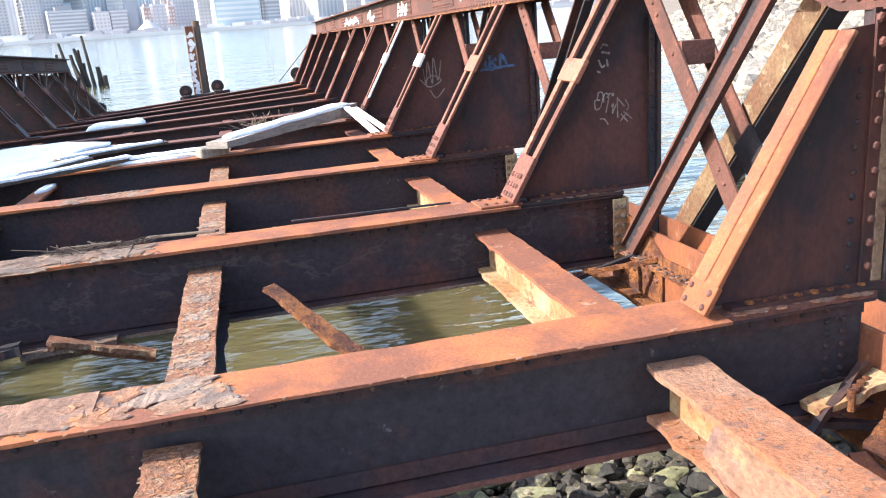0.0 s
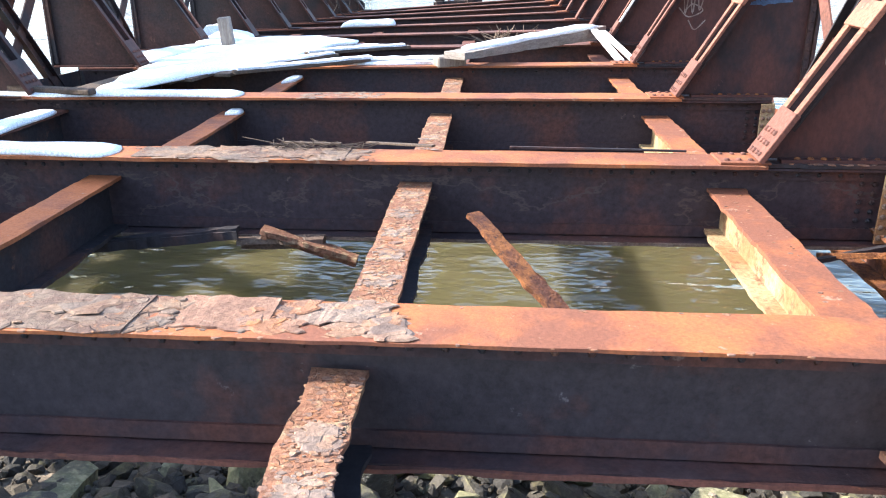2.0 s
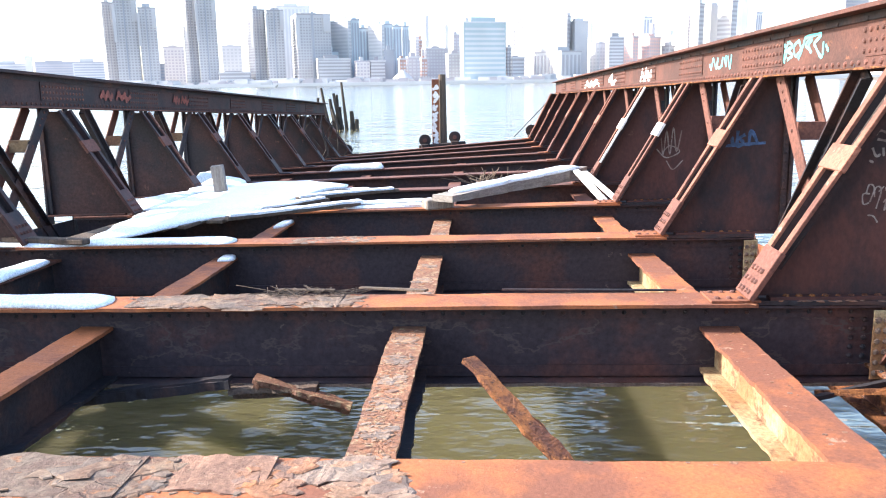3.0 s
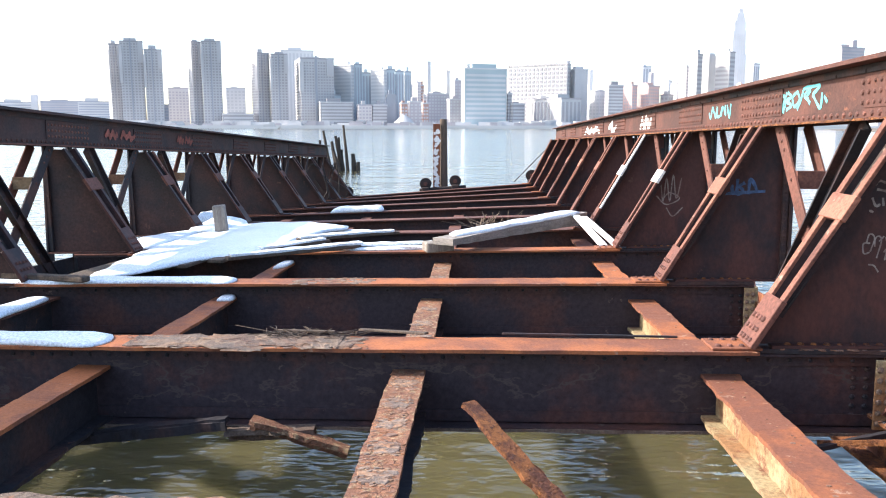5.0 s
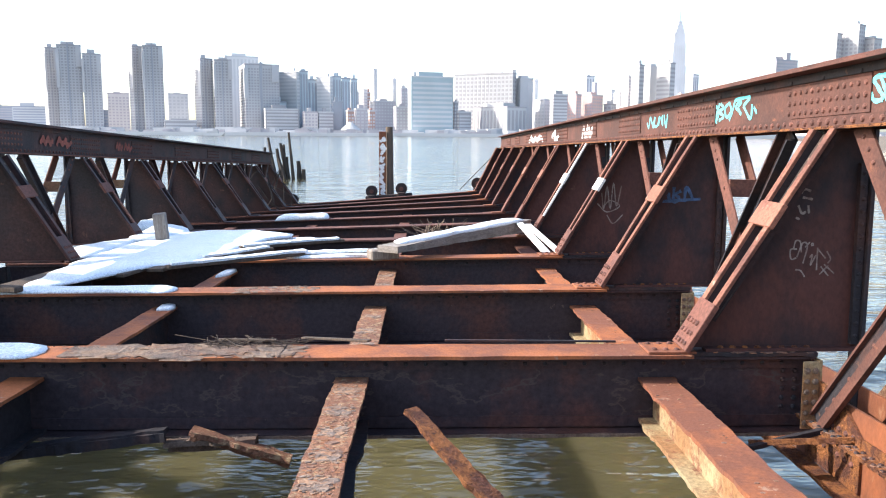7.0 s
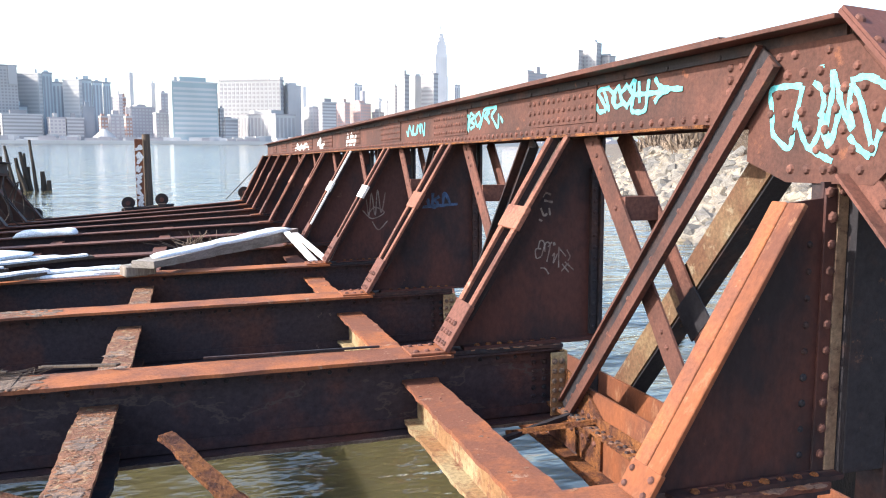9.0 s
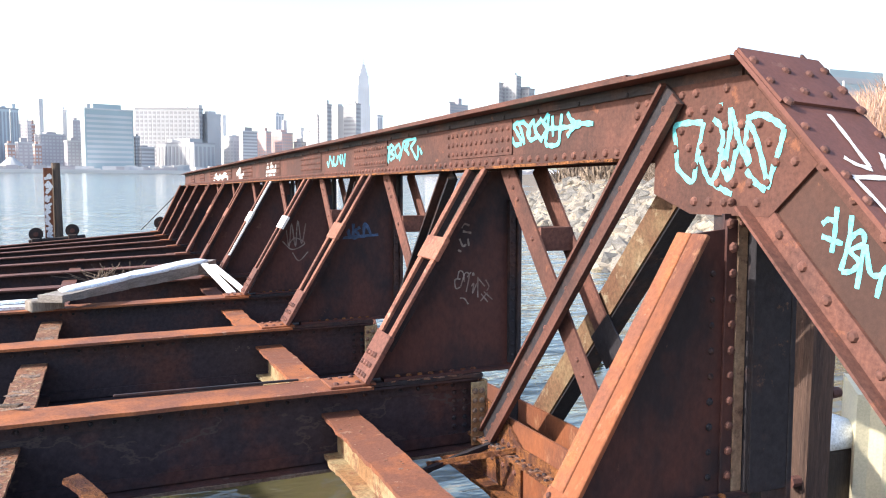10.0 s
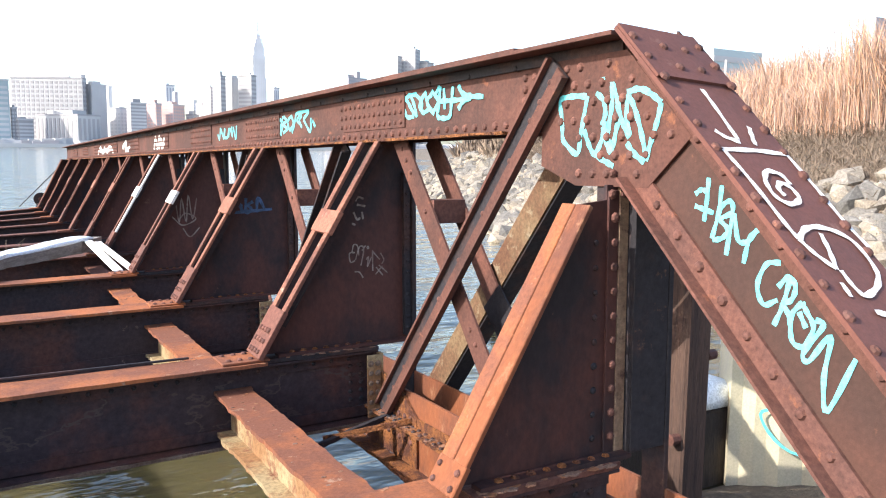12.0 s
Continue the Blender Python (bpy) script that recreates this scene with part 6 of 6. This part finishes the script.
# beside the truss on the shore side
t = thing("mooring_post", pose(5.64, 1.0, 0), "weathered squared timber post with bolts", "post")
bm = bmesh.new()
box(bm, -0.2, 0.06, -0.10, 0.10, -2.2, 1.0, 0.02)
part("post", bm, WOOD_BROWN, t)
part("bolt", tube((0.06, -0.05, 0.12), (0.15, -0.05, 0.12), 0.045, 0.04, 8), RUST_BROWN, t)
part("bolt", tube((-0.29, -0.05, -0.5), (-0.2, -0.05, -0.5), 0.045, 0.04, 8), RUST_BROWN, t)
t = thing("concrete_block", pose(8.08, 1.86, -0.33, 0, 0, -42), "cream concrete block with a chipped base and cyan sprayed line", "block")
bm = ragged(-0.68, 1.0, -0.44, 0.44, -2.2, 0.0, 0.12, 0.05, 6, "x")
part("block", bm, CONCRETE, t)
strokes("sprayed_line", [[(0.75, 1.0), (0.35, 0.62), (0.05, 0.5), (0.35, 0.1), (1.0, 0.05), (1.4, 0.02)]], (-0.45, -0.492, -1.0), (1, 0, 0), (0, 0, 0.9), 0.03, CYAN_PAINT, t)
t = thing("crib_timber", pose(6.2, 2.4, 0), "black old crib timber in the water", "timber")
part("baulk", boxes((-1.2, 1.6, -0.3, 0.3, -2.2, -0.88), bevel=0.04), WOOD_ROT, t)
snow_patch([(-0.9, -0.28), (0.2, -0.25), (1.3, -0.28), (1.4, 0.25), (0.2, 0.3), (-0.9, 0.28)], None, "bluish snow on old timber", pose(6.2, 2.4, -0.88), 31, 20, 0.26)

# ---- shore stones under the first bay ----
def stone_mesh(seed, mat, flat=0.7):
    """A quarried block: a ball cut by a handful of planes, its corners a little worn."""
    r = random.Random(seed)
    bm = bmesh.new()
    bmesh.ops.create_icosphere(bm, subdivisions=3, radius=1.0)
    cuts = [Vector((r.gauss(0, 1), r.gauss(0, 1), r.gauss(0, 0.8))).normalized() for _ in range(7)] + [Vector((0, 0, 1)), Vector((0, 0, -1))]
    ds = [r.uniform(0.30, 0.66) for _ in cuts]
    for v in bm.verts:
        for _ in range(2):
            for c, d in zip(cuts, ds):
                h = v.co.dot(c)
                if h > d:
                    v.co -= c * (h - d) * 0.96
        v.co *= 1 + 0.05 * noise.noise(v.co * 3.5 + Vector((seed, 0, 0)))
        v.co.z *= flat
        v.co.x *= 1.3
    return mesh_of("stone", bm, mat)


DARK_STONES = [stone_mesh(i, (ROCK, ROCK_OLIVE, ROCK, ROCK_WET, ROCK, ROCK_OLIVE)[i % 6], 0.62 + 0.06 * (i % 4)) for i in range(14)]
STONE_WORDS = {"rock_dark": "dark grey angular shore stone under the bridge", "rock_olive": "olive green algae-stained shore stone", "rock_wet": "black wet shore stone draped with weed"}


def stone(me, x, y, z, s, r, label, group):
    ob = new("stone", me)
    ob.matrix_world = Matrix.LocRotScale(Vector((x, y, z)) * U, Euler((r.gauss(0, 0.3), r.gauss(0, 0.3), r.uniform(0, 6.3))), Vector((s, s * r.uniform(0.7, 1.1), s * r.uniform(0.7, 1.15))))
    return tagged(ob, label, "stone", group)


r = random.Random(3)
laid = []
for i in range(6000):
    if len(laid) >= 290:
        break
    x, y = r.uniform(-1.7, 3.7), r.uniform(-1.1, 1.3)
    s = r.choice((0.15, 0.18, 0.21)) if i < 90 else r.choice((0.10, 0.12, 0.14, 0.16)) if i < 900 else r.choice((0.06, 0.08, 0.10))
    if (x - 2.15) ** 2 + (y + 0.8) ** 2 < 0.09 or any((x - a) ** 2 + (y - b) ** 2 < (0.72 * (s + c)) ** 2 for a, b, c in laid):
        continue
    laid.append((x, y, s))
    me = r.choice(DARK_STONES)
    stone(me, x, y, max(ground_z(x, y), LEVEL - 0.1) + s * r.uniform(0.1, 0.4), s, r, STONE_WORDS[me.materials[0].name], "shore stones")


def rubble(name, spots, mat, label, category, seed):
    """Broken stones joined into one sheet: each a squashed, jittered twelve-cornered lump."""
    r = random.Random(seed)
    g = (1 + 5 ** 0.5) / 2
    corner = [Vector(p).normalized() for p in [(-1, g, 0), (1, g, 0), (-1, -g, 0), (1, -g, 0), (0, -1, g), (0, 1, g), (0, -1, -g), (0, 1, -g), (g, 0, -1), (g, 0, 1), (-g, 0, -1), (-g, 0, 1)]]
    tris = [(0, 11, 5), (0, 5, 1), (0, 1, 7), (0, 7, 10), (0, 10, 11), (1, 5, 9), (5, 11, 4), (11, 10, 2), (10, 7, 6), (7, 1, 8), (3, 9, 4), (3, 4, 2), (3, 2, 6), (3, 6, 8), (3, 8, 9), (4, 9, 5), (2, 4, 11), (6, 2, 10), (8, 6, 7), (9, 8, 1)]
    pts, fs = [], []
    for x, y, z, s in spots:
        q = Euler((r.gauss(0, 0.4), r.gauss(0, 0.4), r.uniform(0, 6.3))).to_matrix()
        sx, sy, sz = s * r.uniform(0.9, 1.4), s * r.uniform(0.7, 1.1), s * r.uniform(0.45, 0.8)
        o = len(pts)
        for c in corner:
            k = r.uniform(0.78, 1.08)
            v = q @ Vector((c.x * sx * k, c.y * sy * k, c.z * sz * k))
            pts.append(((x + v.x) * U, (y + v.y) * U, (z + v.z) * U))
        fs += [tuple(o + a for a in f) for f in tris]
    me = bpy.data.meshes.new(name)
    me.from_pydata(pts, [], fs)
    me.materials.append(mat)
    return tagged(new(name, me), label, category, "", "stuff")


spots = []
for i in range(6000):
    x, y = r.uniform(-4, 5), r.uniform(-2.2, 2.4)
    spots.append((x, y, max(ground_z(x, y), LEVEL - 0.1) + r.uniform(0.0, 0.06), r.choice((0.015, 0.02, 0.03, 0.045, 0.06, 0.08)) * (1.5 if y < 0.3 else 1.0)))
rubble("pebbles", [(x, y, z + 0.06, s * 0.35) for x, y, z, s in spots[::22]], ROCK_PALE, "pale scattered pebbles and shells on the shore", "pebbles", 8)
rubble("gravel", spots, ROCK_MIXED, "loose dark stones and gravel on the shore", "gravel", 5)
snow_patch([(-0.24, -0.2), (-0.2, 0.12), (-0.05, 0.08), (0.1, 0.16), (0.24, 0.1), (0.25, -0.15), (0.02, -0.24)], None, "small patch of snow on the stones", pose(2.13, -0.8, -1.13), 41, 22, 0.13)
snow_patch([(0, 0), (0.05, 0.12), (0.3, 0.1), (0.28, -0.02)], None, "scrap of snow on the stones", pose(-1.65, 0.75, -1.1), 42, 12, 0.05)
snow_patch([(0, 0), (0.05, 0.12), (0.3, 0.1), (0.28, -0.02)], None, "scrap of snow on the stones", pose(-1.3, 0.45, -1.05), 43, 12, 0.05)

# ---- right bank: rip-rap, brush, reeds ----
r = random.Random(9)
spots = []
while len(spots) < 9000:
    y = 3 + 127 * r.random() ** 1.6
    x = edge_x(y) + r.uniform(-0.9, 4.6)
    if bank(x, y) > -0.5:
        s = r.choice((0.09, 0.12, 0.16, 0.2, 0.28, 0.38, 0.5)) * (1 + y / 90)
        spots.append((x, y, ground_z(x, y) + s * 0.15, s))
rubble("rip_rap", spots, ROCK_PALE, "pale broken rip-rap stones along the river bank", "rip-rap", 6)


def blades(name, count, place, height, wide, lean, mat, label, seed):
    """Many thin bent stems."""
    r = random.Random(seed)
    pts, fs = [], []
    for _ in range(count):
        x, y = place(r)
        z = ground_z(x, y)
        h = r.uniform(*height) * (1 + 0.35 * scatter(x, y, 0.35))
        an, l = r.uniform(0, 6.3), abs(r.gauss(0, lean)) * h
        dx, dy = math.cos(an) * l, math.sin(an) * l
        sa = r.uniform(0, 3.14)
        sx, sy = math.cos(sa) * wide, math.sin(sa) * wide
        o = len(pts)
        for f, w in ((0, 1.0), (0.55, 0.9), (0.82, 1.6), (1, 0.2)):
            px, py, pz = x + dx * f * f, y + dy * f * f, z - 0.05 + h * f
            pts += [((px - sx * w) * U, (py - sy * w) * U, pz * U), ((px + sx * w) * U, (py + sy * w) * U, pz * U)]
        fs += [(o + 2 * i, o + 2 * i + 1, o + 2 * i + 3, o + 2 * i + 2) for i in range(3)]
    me = bpy.data.meshes.new(name)
    me.from_pydata(pts, [], fs)
    me.materials.append(mat)
    return tagged(new(name, me), label, "plants", "", "stuff")


def bank_spot(d0, d1, y0, y1):
    def pick(r):
        y = y0 + (y1 - y0) * r.random() ** 1.4
        return edge_x(y) + r.uniform(d0, d1), y
    return pick


blades("reeds", 30000, bank_spot(7.8, 15, 1, 13), (1.3, 3.6), 0.008, 0.30, REED, "tall dry straw-coloured reeds on the bank", 1)
blades("reeds", 14000, bank_spot(7.8, 15, 13, 27), (0.6, 2.0), 0.008, 0.34, REED, "lower dry straw-coloured reeds further along", 4)
blades("brush", 52000, bank_spot(3.4, 9.5, 2, 60), (0.12, 0.5), 0.008, 1.3, TWIG, "low tangled dry brush on the bank", 2)
blades("brush", 12000, bank_spot(4.0, 16.0, 40, 130), (0.6, 1.8), 0.05, 0.4, TWIG, "low tangled dry brush on the far bank", 3)
